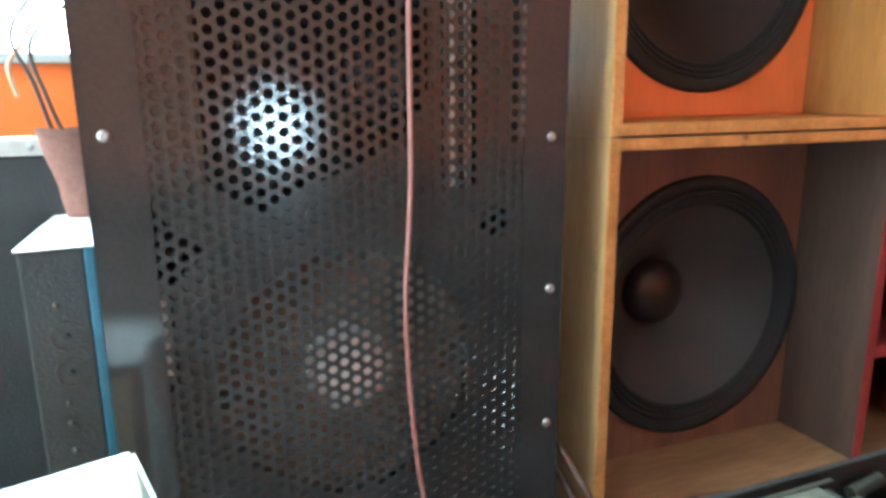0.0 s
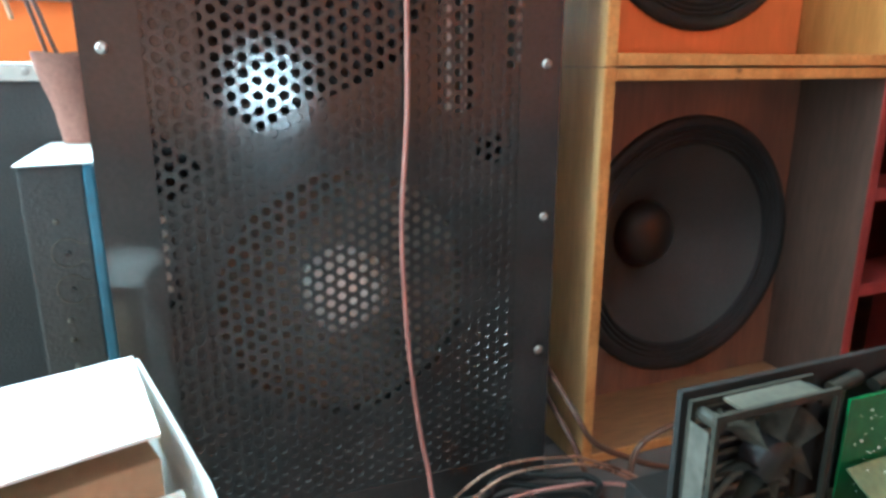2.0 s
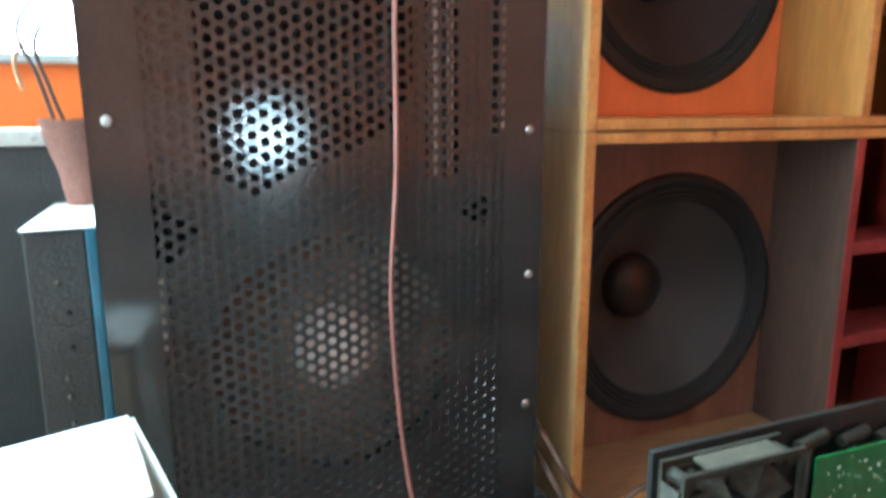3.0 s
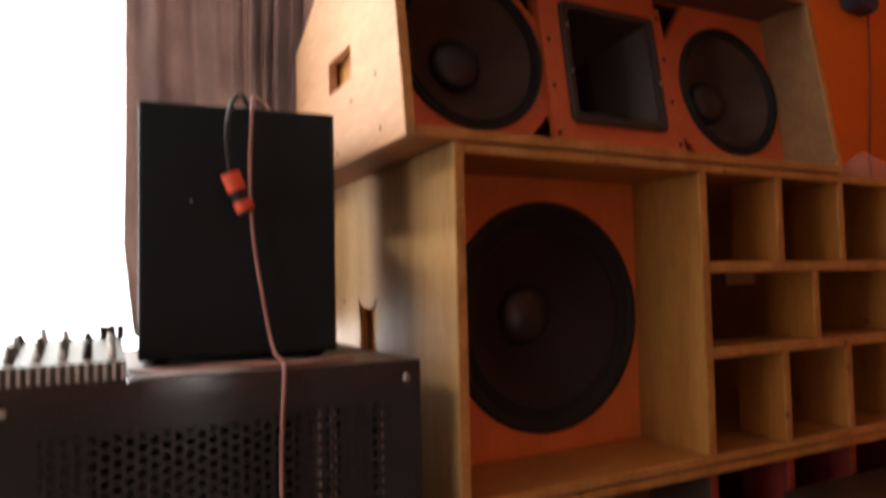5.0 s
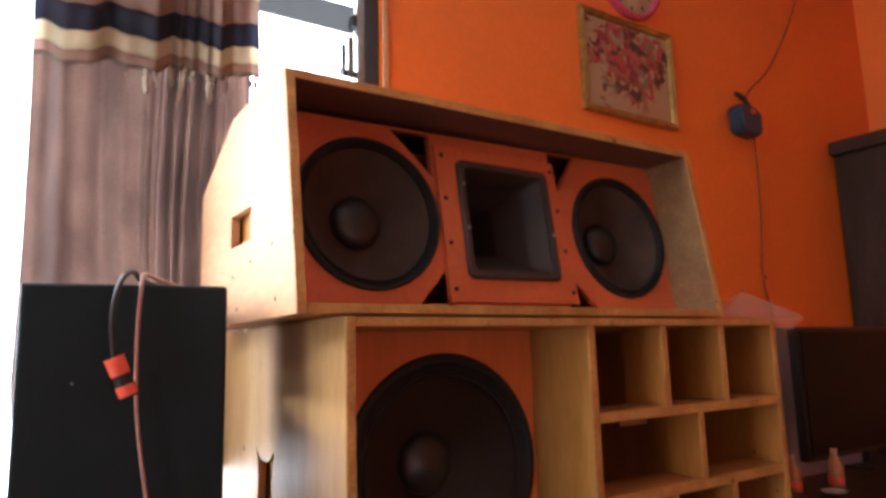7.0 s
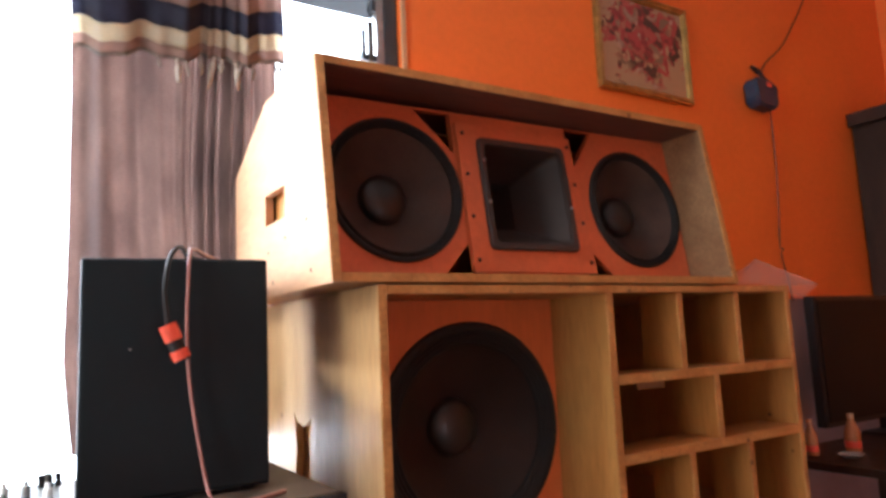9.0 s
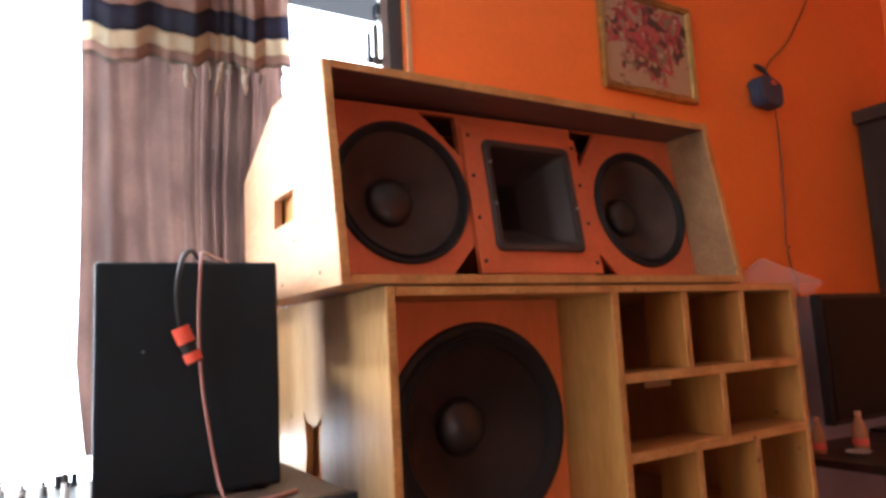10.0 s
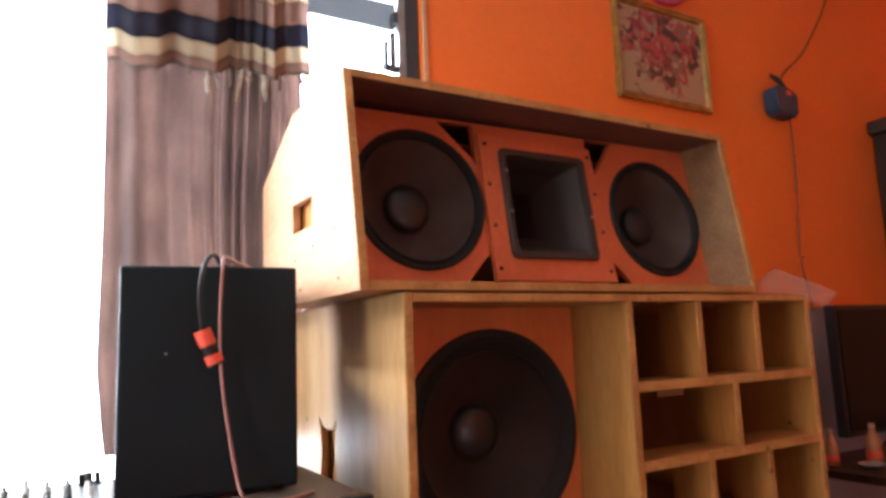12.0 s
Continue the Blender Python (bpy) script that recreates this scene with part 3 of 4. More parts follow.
part("grille_border", bm, GRILLE, gc, "folded plain border of the grille")
for x, w2 in ((GX0, 0.008), (GX1 - 0.008, 0.008)):
    part("grille_flange", box(x, x + w2, -0.0064, 0.011, FLOOR + 0.002, GZ1, 0.003), GRILLE, gc)
part("grille_flange", box(GX0, GX1, -0.0066, 0.011, GZ1 - 0.008, GZ1 + 0.0005, 0.003), GRILLE, gc)
for x, z in ((-0.615, 0.826), (-0.094, 0.826), (-0.615, 0.62), (-0.094, 0.604), (-0.090, 0.40), (-0.090, 0.201)):
    screw(gc, x, -0.0066, z, 0.0065)
WX, WZ = -0.366, 0.318
cutouts = [ring(WX, WZ, 0.161), [(-0.520, 0.785), (-0.520, 0.57), (-0.465, 0.522), (-0.410, 0.556), (-0.300, 0.600), (-0.262, 0.66), (-0.262, 0.785)],
           rect(-0.245, -0.195, 0.545, 0.795), rect(-0.150, -0.122, 0.60, 0.795), ring(-0.172, 0.497, 0.021, 20),
           [(-0.588, 0.548), (-0.588, 0.458), (-0.566, 0.455), (-0.526, 0.490)], rect(-0.588, -0.566, 0.33, 0.445)]
part("inner_baffle", plate(rect(GX0 + 0.041, GX1 - 0.041, FLOOR + 0.046, GZ1 - 0.051), cutouts, 0.014, front(-0.0036)), GRILLE, gc, "black painted board close behind the grille")
driver(gc, facing(WX, 0.0135, WZ), 0.222, 0.057, SILVER_CAP, "woofer", 0.0125, 0.40, CONE_GREY)
bm = bmesh.new()
rows = []
for f, d in ((1.0, 0.045), (0.96, 0.045), (0.7, 0.058), (0.35, 0.064)):
    rows.append([bm.verts.new((-0.352 + sx * 0.19 * f, d, 0.66 + sz * 0.105 * f)) for sx, sz in ((-1, -1), (1, -1), (1, 1), (-1, 1))])
for r1, r2 in zip(rows, rows[1:]):
    for i in range(4):
        bm.faces.new((r1[i], r1[(i + 1) % 4], r2[(i + 1) % 4], r2[i]))
bm.faces.new(rows[-1])
part("treble_horn", bm, HORN, gc, "black horn mouth behind the grille")
for x in (-0.229, -0.210, -0.577, -0.135):
    part("inner_batten", box(x - 0.005, x + 0.005, -0.0028, 0.024, (0.54 if x < -0.15 else 0.60) if x > -0.5 else 0.35, 0.80 if x > -0.5 else 0.44, 0.001), DIRTY_PAPER, gc, "pale wooden batten behind the grille")

# ---------------------------------------------------------------- black box speaker on top of it
bb = thing("box_loudspeaker", "small black vinyl covered box loudspeaker on the grille loudspeaker", "loudspeaker", (-0.312, 0.3, GZ1))
bb.matrix_world = pose(-0.312, 0.13, GZ1 + 0.001, 0, 0, -5)
bb["own_axes"] = 1
W, D, Hh = 0.150, 0.34, 0.402
shell = part("body", box(-W, W, 0, D, 0.008, Hh, 0.006), BLACK_VINYL, bb)
for sx in (-1, 1):
    for yy in (0.04, D - 0.04):
        part("rubber_foot", lathe([(0, 0), (0.012, 0), (0.014, 0.0078), (0, 0.0078)], pose(sx * (W - 0.03), yy, 0), 16), RUBBER, bb)
for (u, v) in ((-0.075, 0.25),):
    part("screw", lathe([(0.0022, 0), (0.0014, 0.0010), (0, 0.0012)], pose(u, -0.0003, v, 90), 10), STEEL, shell)
# ---------------------------------------------------------------- speakon plug and its lead
plug = thing("cable_plug", "orange and black loudspeaker cable plug hanging on its lead", "cable plug", (-0.345, 0.07, 1.10))
A, B = Vector((-0.338, 0.085, 1.141)), Vector((-0.314, 0.082, 1.082))
ax = (B - A)
pt = lambda f: A + ax * f
part("sleeve", rod(pt(0.0), pt(0.44), 0.0145, 24), ORANGE_PLASTIC, plug, "orange sleeve")
part("barrel", rod(pt(0.40), pt(0.72), 0.0125, 24), HORN, plug, "black barrel")
part("locking_ring", rod(pt(0.70), pt(0.95), 0.0145, 24), ORANGE_PLASTIC, plug, "orange locking ring")
part("nose", rod(pt(0.93), pt(1.0), 0.013, 24), HORN, plug)
part("lead", tube([A + Vector((0.001, 0, -0.004)), (-0.342, 0.088, 1.20), (-0.330, 0.108, 1.256), (-0.308, 0.14, 1.277), (-0.28, 0.19, 1.265), (-0.20, 0.27, 1.262)], 0.0042, 10), RUBBER, plug, "black rubber lead")

wire = part("speaker_wire", tube([(-0.19, 0.26, 1.262), (-0.255, 0.18, 1.268), (-0.292, 0.125, 1.272), (-0.299, 0.112, 1.25), (-0.302, 0.116, 1.15), (-0.298, 0.114, 1.05), (-0.285, 0.108, 0.95), (-0.274, 0.09, 0.875),
                                  (-0.276, 0.03, 0.862), (-0.282, -0.010, 0.852), (-0.288, -0.014, 0.75), (-0.289, -0.013, 0.56), (-0.298, -0.013, 0.42), (-0.297, -0.013, 0.33), (-0.288, -0.014, 0.20), (-0.268, -0.016, 0.06), (-0.25, -0.05, -0.005),
                                  (-0.12, -0.08, 0.02), (0.0, -0.10, 0.012), (0.10, -0.16, -0.012)], 0.0031, 8), PINK_WIRE, None, "", True)
tagged(wire, "pink twin speaker wire hanging down the black loudspeakers", "wire")


def translucent(m, share):
    """Thin cloth: part of the light that falls on its back comes through."""
    n, l = m.node_tree.nodes, m.node_tree.links
    b, out = n["Principled BSDF"], n["Material Output"]
    tr, mx = n.new("ShaderNodeBsdfTranslucent"), n.new("ShaderNodeMixShader")
    src = b.inputs["Base Color"].links[0].from_socket
    l.new(src, tr.inputs["Color"])
    mx.inputs[0].default_value = share
    l.new(b.outputs[0], mx.inputs[1])
    l.new(tr.outputs[0], mx.inputs[2])
    l.new(mx.outputs[0], out.inputs["Surface"])


for m in (CURTAIN, CURTAIN_CREAM, CURTAIN_TAN, CURTAIN_DARK):
    translucent(m, 0.30)

# ---------------------------------------------------------------- outside
glow = bpy.data.materials.new("bright_overcast_sky")
glow.use_nodes = True
gn, gl = glow.node_tree.nodes, glow.node_tree.links
gn.remove(gn["Principled BSDF"])
em = gn.new("ShaderNodeEmission")
em.inputs["Color"].default_value, em.inputs["Strength"].default_value = (1.0, 0.99, 0.97, 1), 6.0
gl.new(em.outputs[0], gn["Material Output"].inputs["Surface"])
backdrop = part("backdrop", plate(rect(-9, 7, -1.0, 7.5), [], 0.05, front(5.0)), glow)
tagged(backdrop, "bright hazy daylight outside the window", "sky", kind="structure")

# ---------------------------------------------------------------- window with louvres, lower wall
win = thing("window_1", "wide window with dark louvre frame and tinted glass blades", "window", (-0.95, 0.95, 0.73), kind="structure")
for x0, x1, nm in ((0.50, 0.549, "window_frame"), (-0.35, -0.30, "mullion"), (-2.449, -2.40, "window_frame")):
    part(nm, box(x0, x1, 0.90, 0.985, 0.732, 2.778, 0.003), FRAME_DARK, win)
part("window_frame", box(-2.40, 0.50, 0.90, 0.985, 2.73, 2.778, 0.003), FRAME_DARK, win)
part("window_sill", box(-2.449, 0.549, 0.862, 1.028, 0.7305, 0.752, 0.004), ALU, win, "white sill board")
part("louvre_carrier", box(0.468, 0.499, 0.905, 0.945, 0.76, 2.728, 0.003), STEEL, win, "grey metal louvre carrier")
part("jamb_trim", box(0.5505, 0.568, 0.868, 0.8795, 0.73, 2.80, 0.002), PALE_WOOD, win, "thin pale wooden bead")
part("louvre_lever", box(0.408, 0.424, 0.893, 0.905, 2.045, 2.155, 0.003), FRAME_DARK, win, "dark louvre lever")
part("louvre_lever", box(0.432, 0.452, 0.893, 0.905, 2.043, 2.190, 0.003), DARK_STEEL, win, "grey louvre lever")
part("lever_bracket", box(0.405, 0.470, 0.9055, 0.915, 2.050, 2.075, 0.002), FRAME_DARK, win)
for z, tilt in ((2.45, 70), (2.262, 8)):
    bm = box(-0.30, 0.466, -0.003, 0.003, -0.048, 0.048, 0.001)
    bmesh.ops.transform(bm, matrix=pose(0, 0.925, z, tilt), verts=bm.verts)
    blade = part("glass_blade", bm, LOUVRE_GLASS, win, "tinted glass louvre blade")
    part("blade_clip", box(0.452, 0.468, 0.90, 0.94, z - 0.03, z + 0.012, 0.003), FRAME_DARK, blade)
dado = part("dado", box(0.555, X1 - 0.001, 0.8745, 0.8795, FLOOR, 1.212, 0), GREY_PANEL)
tagged(dado, "grey-violet painted lower part of the wall", "wall panel", kind="structure")

# ---------------------------------------------------------------- curtain
curtain = thing("curtain", "mauve brown window curtain with striped fringed valance", "curtain", (-0.2, 0.8, 0.93))


def fold(u, z, amp, gather=1.0):
    """Broad flat pleats, then a tight bunch of deep ones, then a flat hem."""
    bunch = gather * math.exp(-((u + 0.085) / 0.075) ** 2)
    broad = 0.55 * math.sin(u * 38 + 0.6 * math.sin(z * 1.7)) + 0.22 * math.sin(u * 87 + 1.1 + 0.4 * z)
    return amp * (broad * (1 - 0.6 * bunch) + bunch * (0.75 * math.sin(u * 205 + 0.5 * math.sin(z * 2.3)) + 0.4 * math.sin(u * 121 + 0.6 * z)))


def cloth(x0, x1, z0, z1, y, amp, nx=190, nz=34, wave=0.0, rise=0.0, gather=1.0):
    bm = bmesh.new()
    grid = []
    for k in range(nz + 1):
        z = z0 + (z1 - z0) * k / nz
        row = []
        for i in range(nx + 1):
            u = x0 + (x1 - x0) * i / nx
            f = fold(u, z, amp, gather)
            row.append(bm.verts.new((u + 0.012 * math.sin(z * 4 + u * 11) * (1 - (z - 0.9) / 2.2) + (0.035 * max(0, 1.55 - z) + 0.13 * max(0, 1.08 - z)) * (0.3 - u), y + f, z + wave * f + rise * (u + 0.40))))
        grid.append(row)
    for a, b in zip(grid, grid[1:]):
        for i in range(nx):
            bm.faces.new((a[i], a[i + 1], b[i + 1], b[i]))
    bmesh.ops.solidify(bm, geom=bm.faces[:], thickness=0.0015)
    return bm


part("drape", cloth(-0.462, 0.075, 0.858, 2.74, 0.79, 0.058), CURTAIN, curtain, "mauve brown gathered cloth", True)
bands = [(1.862, 1.892, CURTAIN_TAN), (1.892, 1.942, CURTAIN_CREAM), (1.942, 2.012, CURTAIN_DARK), (2.012, 2.085, CURTAIN_TAN), (2.085, 2.115, CURTAIN_CREAM),
         (2.115, 2.175, CURTAIN_DARK), (2.175, 2.255, CURTAIN_TAN), (2.255, 2.36, CURTAIN_CREAM), (2.36, 2.74, CURTAIN_TAN)]
for z0, z1, m in bands:
    part("valance_band", cloth(-0.462, 0.082, z0, z1, 0.738, 0.036, 190, 4, 0.9, 0.10, 0.25), m, curtain, "", True)
part("fringe_braid", cloth(-0.462, 0.082, 1.853, 1.864, 0.736, 0.036, 190, 2, 0.9, 0.10, 0.25), FRINGE, curtain, "", True)
rnd = random.Random(4)
for u, ln, thick in ((-0.262, 0.030, 0.7), (-0.215, 0.065, 1.5), (-0.196, 0.040, 1.0), (-0.150, 0.050, 1.1), (-0.112, 0.095, 1.5), (-0.094, 0.040, 1.2), (-0.062, 0.075, 1.6),
                     (-0.046, 0.045, 1.0), (-0.010, 0.050, 1.0), (0.058, 0.036, 0.9), (0.072, 0.042, 0.9)):
    y = 0.734 + fold(u, 1.86, 0.036, 0.25)
    z = 1.858 + 0.9 * fold(u, 1.86, 0.036, 0.25) + 0.10 * (u + 0.40)
    w = 0.0052 * thick
    bm = lathe([(0, 0), (w * 0.6, -0.003), (w * 0.75, -0.010), (w * 0.4, -0.015), (w * 0.9, -0.022), (w * 1.1, -ln * 0.55), (w * 0.8, -ln * 0.8), (w * 0.45, -ln), (0, -ln - 0.006)], pose(u, y - 0.003, z, rnd.uniform(-8, 8), rnd.uniform(-14, 14)), 9)
    for v in bm.verts:
        if v.co.z < z - 0.018:
            v.co.x += rnd.uniform(-0.0035, 0.0035)
            v.co.z += rnd.uniform(-0.006, 0.006)
    part("tassel", bm, TASSEL if thick > 1.05 else FRINGE, curtain, "", True)
part("curtain_rod", rod((-2.3, 0.79, 2.76), (0.35, 0.79, 2.76), 0.011, 16), STEEL, curtain, "metal curtain rod")
for x in (-2.2, 0.30):
    part("rod_bracket", box(x - 0.008, x + 0.008, 0.79, 0.8795 if x > 0.2 else 0.87, 2.782, 2.80, 0.002), STEEL, curtain)

# ---------------------------------------------------------------- on the wall
pic = thing("framed_picture", "framed flower print in a gilt moulding on the orange wall", "picture", (1.78, 0.86, 2.115))
px0, px1, pz0, pz1 = 1.487, 2.077, 2.115, 2.58
bm = bmesh.new()
prof = [(0.0, 0.0), (0.0, -0.020), (0.008, -0.024), (0.016, -0.018), (0.024, -0.020), (0.032, -0.010), (0.034, 0.0)]
rows = []
for d, y in prof:
    rows.append([bm.verts.new(q) for q in ((px0 + d, 0.8775 + y, pz0 + d), (px1 - d, 0.8775 + y, pz0 + d), (px1 - d, 0.8775 + y, pz1 - d), (px0 + d, 0.8775 + y, pz1 - d))])
for r1, r2 in zip(rows, rows[1:]):
    for i in range(4):
        bm.faces.new((r1[i], r1[(i + 1) % 4], r2[(i + 1) % 4], r2[i]))
part("frame", bm, GOLD, pic, "gilt moulding")
floral = bpy.data.materials.new("printed_flowers")
floral.use_nodes = True
fn, fl = floral.node_tree.nodes, floral.node_tree.links
co = fn.new("ShaderNodeTexCoord")
wn = fn.new("ShaderNodeTexNoise")
wn.inputs["Scale"].default_value, wn.inputs["Detail"].default_value = 9, 6
fl.new(co.outputs["Object"], wn.inputs[0])
mixv = fn.new("ShaderNodeMix")
mixv.data_type = "RGBA"
mixv.inputs["Factor"].default_value = 0.16
fl.new(co.outputs["Object"], mixv.inputs["A"])
fl.new(wn.outputs["Color"], mixv.inputs["B"])
vo = fn.new("ShaderNodeTexVoronoi")
vo.feature = "SMOOTH_F1"
vo.inputs["Scale"].default_value, vo.inputs["Smoothness"].default_value = 31, 0.45
fl.new(mixv.outputs["Result"], vo.inputs["Vector"])
pick = fn.new("ShaderNodeSeparateColor")
fl.new(vo.outputs["Color"], pick.inputs[0])
cr = fn.new("ShaderNodeValToRGB")
els = cr.color_ramp.elements
els[0].position, els[0].color = 0.15, (0.09, 0.05, 0.035, 1)
els[1].position, els[1].color = 0.90, (0.50, 0.30, 0.22, 1)
for p0, c0 in ((0.30, (0.26, 0.05, 0.045, 1)), (0.45, (0.42, 0.06, 0.06, 1)), (0.60, (0.42, 0.10, 0.075, 1)), (0.72, (0.20, 0.13, 0.075, 1))):
    els.new(p0).color = c0
fl.new(pick.outputs[0], cr.inputs[0])
# the bunch thins out into a cream ground
mp = fn.new("ShaderNodeMapping")
mp.inputs["Scale"].default_value = (4.2, 0, 4.8)
mp.inputs["Location"].default_value = (-1.79 * 4.2, 0, -2.42 * 4.8)
fl.new(co.outputs["Object"], mp.inputs[0])
dist = fn.new("ShaderNodeVectorMath")
dist.operation = "LENGTH"
fl.new(mp.outputs[0], dist.inputs[0])
addn = fn.new("ShaderNodeMath")
addn.operation = "ADD"
fl.new(dist.outputs["Value"], addn.inputs[0])
fl.new(pick.outputs[1], addn.inputs[1])
mr = fn.new("ShaderNodeMapRange")
mr.inputs["From Min"].default_value, mr.inputs["From Max"].default_value = 1.38, 1.6
fl.new(addn.outputs[0], mr.inputs["Value"])
ground = fn.new("ShaderNodeMix")
ground.data_type = "RGBA"
ground.inputs["B"].default_value = (0.42, 0.27, 0.15, 1)
fl.new(mr.outputs[0], ground.inputs["Factor"])
fl.new(cr.outputs[0], ground.inputs["A"])
fl.new(ground.outputs["Result"], fn["Principled BSDF"].inputs["Base Color"])
fn["Principled BSDF"].inputs["Roughness"].default_value = 0.25
part("print", box(px0 + 0.033, px1 - 0.033, 0.868, 0.8765, pz0 + 0.033, pz1 - 0.033, 0), floral, pic, "faded red and cream flower print")

clock = thing("wall_clock", "round pink wall clock above the flower picture", "clock", (1.82, 0.86, 2.79))
CR = 0.195
cm = pose(1.825, 0.8785, 2.795, 90)
part("rim", lathe([(CR * 0.86, 0.012), (CR * 0.88, 0.026), (CR * 0.94, 0.032), (CR, 0.022), (CR, 0.0), (CR * 0.8, 0.0)], cm), PINK, clock, "pink plastic rim", True)
part("dial", lathe([(CR * 0.87, 0.002), (CR * 0.87, 0.012), (0, 0.012)], cm), DIAL, clock, "faded cream dial")
for ang, ln in ((200, 0.09), (300, 0.125)):
    dx, dz = math.sin(radians(ang)), math.cos(radians(ang))
    part("pointer", rod((1.825, 0.863, 2.795), (1.825 + dx * ln, 0.863, 2.795 + dz * ln), 0.004, 8), HORN, clock)
for k in range(12):
    dx, dz = math.sin(math.pi * k / 6), math.cos(math.pi * k / 6)
    part("hour_mark", rod((1.825 + dx * 0.135, 0.866, 2.795 + dz * 0.135), (1.825 + dx * 0.155, 0.866, 2.795 + dz * 0.155), 0.0035, 6), HORN, clock)

ad = thing("wall_adapter", "dark blue plastic power box hanging by a strap on the wall", "adapter", (2.62, 0.82, 2.17))
bm = plate([(2.49, 2.20), (2.512, 2.166), (2.635, 2.155), (2.668, 2.180), (2.672, 2.270), (2.64, 2.300), (2.515, 2.312), (2.487, 2.285)], [], 0.075, front(0.80))
bmesh.ops.bevel(bm, geom=bm.edges[:], offset=0.008, segments=2, affect="EDGES")
body = part("case", bm, NAVY, ad, "dark blue faceted case")
part("label_patch", box(2.575, 2.612, 0.7965, 0.800, 2.266, 2.290, 0.001), ORANGE_PLASTIC, body, "small red patch")
part("strap", tube([(2.60, 0.82, 2.31), (2.58, 0.835, 2.36), (2.555, 0.86, 2.388), (2.60, 0.865, 2.37), (2.62, 0.85, 2.345), (2.63, 0.82, 2.30)], 0.007, 8), HORN, ad)
part("hook", rod((2.575, 0.8785, 2.392), (2.575, 0.85, 2.392), 0.004, 8), STEEL, ad)
cord = part("hanging_wire", tube([(2.63, 0.862, 2.37), (2.70, 0.866, 2.44), (2.86, 0.868, 2.56), (3.0, 0.868, 2.72), (3.12, 0.868, 2.88), (3.25, 0.868, 3.10), (3.30, 0.868, 3.28)], 0.0034, 8), BROWN_WIRE, None, "", True)
tagged(cord, "thin brown cord running up the orange wall", "wire")
cord = part("hanging_wire", tube([(2.66, 0.85, 2.18), (2.69, 0.868, 2.10), (2.69, 0.869, 1.92), (2.675, 0.869, 1.72), (2.655, 0.869, 1.55), (2.648, 0.869, 1.49), (2.635, 0.862, 1.465), (2.655, 0.858, 1.458), (2.648, 0.866, 1.44), (2.66, 0.868, 1.38), (2.685, 0.868, 1.30), (2.70, 0.866, 1.20)], 0.0036, 8), BROWN_WIRE, None, "", True)
tagged(cord, "thin dark cord hanging from the blue power box", "wire")

# ---------------------------------------------------------------- far corner
cup = thing("cupboard", "tall dark varnished wooden cupboard with a crown moulding", "cupboard", (3.7, 0.69, FLOOR))
CX0, CX1, CY0, CY1, CZ1 = 3.48, 3.96, 0.52, 0.872, 2.185
part("carcass", box(CX0, CX1, CY0, CY1, FLOOR, CZ1, 0.003), DARK_WOOD, cup)
part("crown", plate([(CY0 - 0.05, CZ1 + 0.075), (CY0 - 0.05, CZ1 + 0.055), (CY0 - 0.01, CZ1 + 0.001), (CY1, CZ1 + 0.001), (CY1, CZ1 + 0.075)], [], CX1 - CX0 + 0.045, sideways(CX0 - 0.045)), DARK_WOOD, cup, "crown moulding")
x0 = CX0 + 0.02
d = part("door", plate(rect(x0, x0 + 0.475, 0.06, CZ1 - 0.03), [rect(x0 + 0.06, x0 + 0.415, 1.0, CZ1 - 0.1), rect(x0 + 0.06, x0 + 0.415, 0.14, 0.9)], -0.02, front(CY0 - 0.001)), DARK_WOOD, cup)
part("pane", box(x0 + 0.06, x0 + 0.415, CY0 - 0.010, CY0 - 0.006, 1.0, CZ1 - 0.1, 0), DARK_GLASS, d)
part("handle", rod((x0 + 0.44, CY0 - 0.022, 1.0), (x0 + 0.44, CY0 - 0.04, 1.0), 0.011, 14), STEEL, d)

table = thing("side_table", "low dark wooden table under the television", "table", (2.5, 0.24, FLOOR))
part("tabletop", box(1.74, 3.25, 0.02, 0.46, 0.602, 0.63, 0.004), DARK_WOOD, table)
for x in (1.78, 3.20):
    for y in (0.06, 0.41):
        part("leg", box(x - 0.025, x + 0.025, y - 0.025, y + 0.025, FLOOR, 0.6015, 0.004), DARK_WOOD, table)
tv = thing("television", "black flat television on the low table", "television", (2.55, 0.42, 0.63))
part("screen_case", box(2.07, 3.05, 0.405, 0.445, 0.69, 1.195, 0.006), HORN, tv)
part("screen", box(2.09, 3.03, 0.400, 0.4045, 0.71, 1.175, 0), DARK_GLASS, tv, "dark glossy screen")
part("foot", box(2.40, 2.72, 0.34, 0.455, 0.6305, 0.642, 0.003), HORN, tv)
part("neck", box(2.52, 2.60, 0.41, 0.44, 0.6425, 0.6895, 0.002), HORN, tv)


def bottle(x, y, z, h, r, mat, label):
    b = thing("bottle", label, "bottle", (x, y, z), group="bottles on the low table")
    m = pose(x, y, z + 0.0008)
    part("bottle_body", lathe([(0, 0), (r * 0.9, 0), (r, 0.006), (r, h * 0.48), (r * 0.93, h * 0.52), (r * 0.9, h * 0.6), (r * 0.42, h * 0.82), (r * 0.36, h * 0.9), (0, h * 0.9)], m, 24), mat, b, "", True)
    part("cap", lathe([(r * 0.42, h * 0.88), (r * 0.44, h * 0.99), (0, h)], m, 18), PALE_WOOD, b, "", True)
    part("paper_label", lathe([(r * 1.01, h * 0.12), (r * 1.01, h * 0.3)], m, 24), ORANGE_PLASTIC, b, "reddish label band")


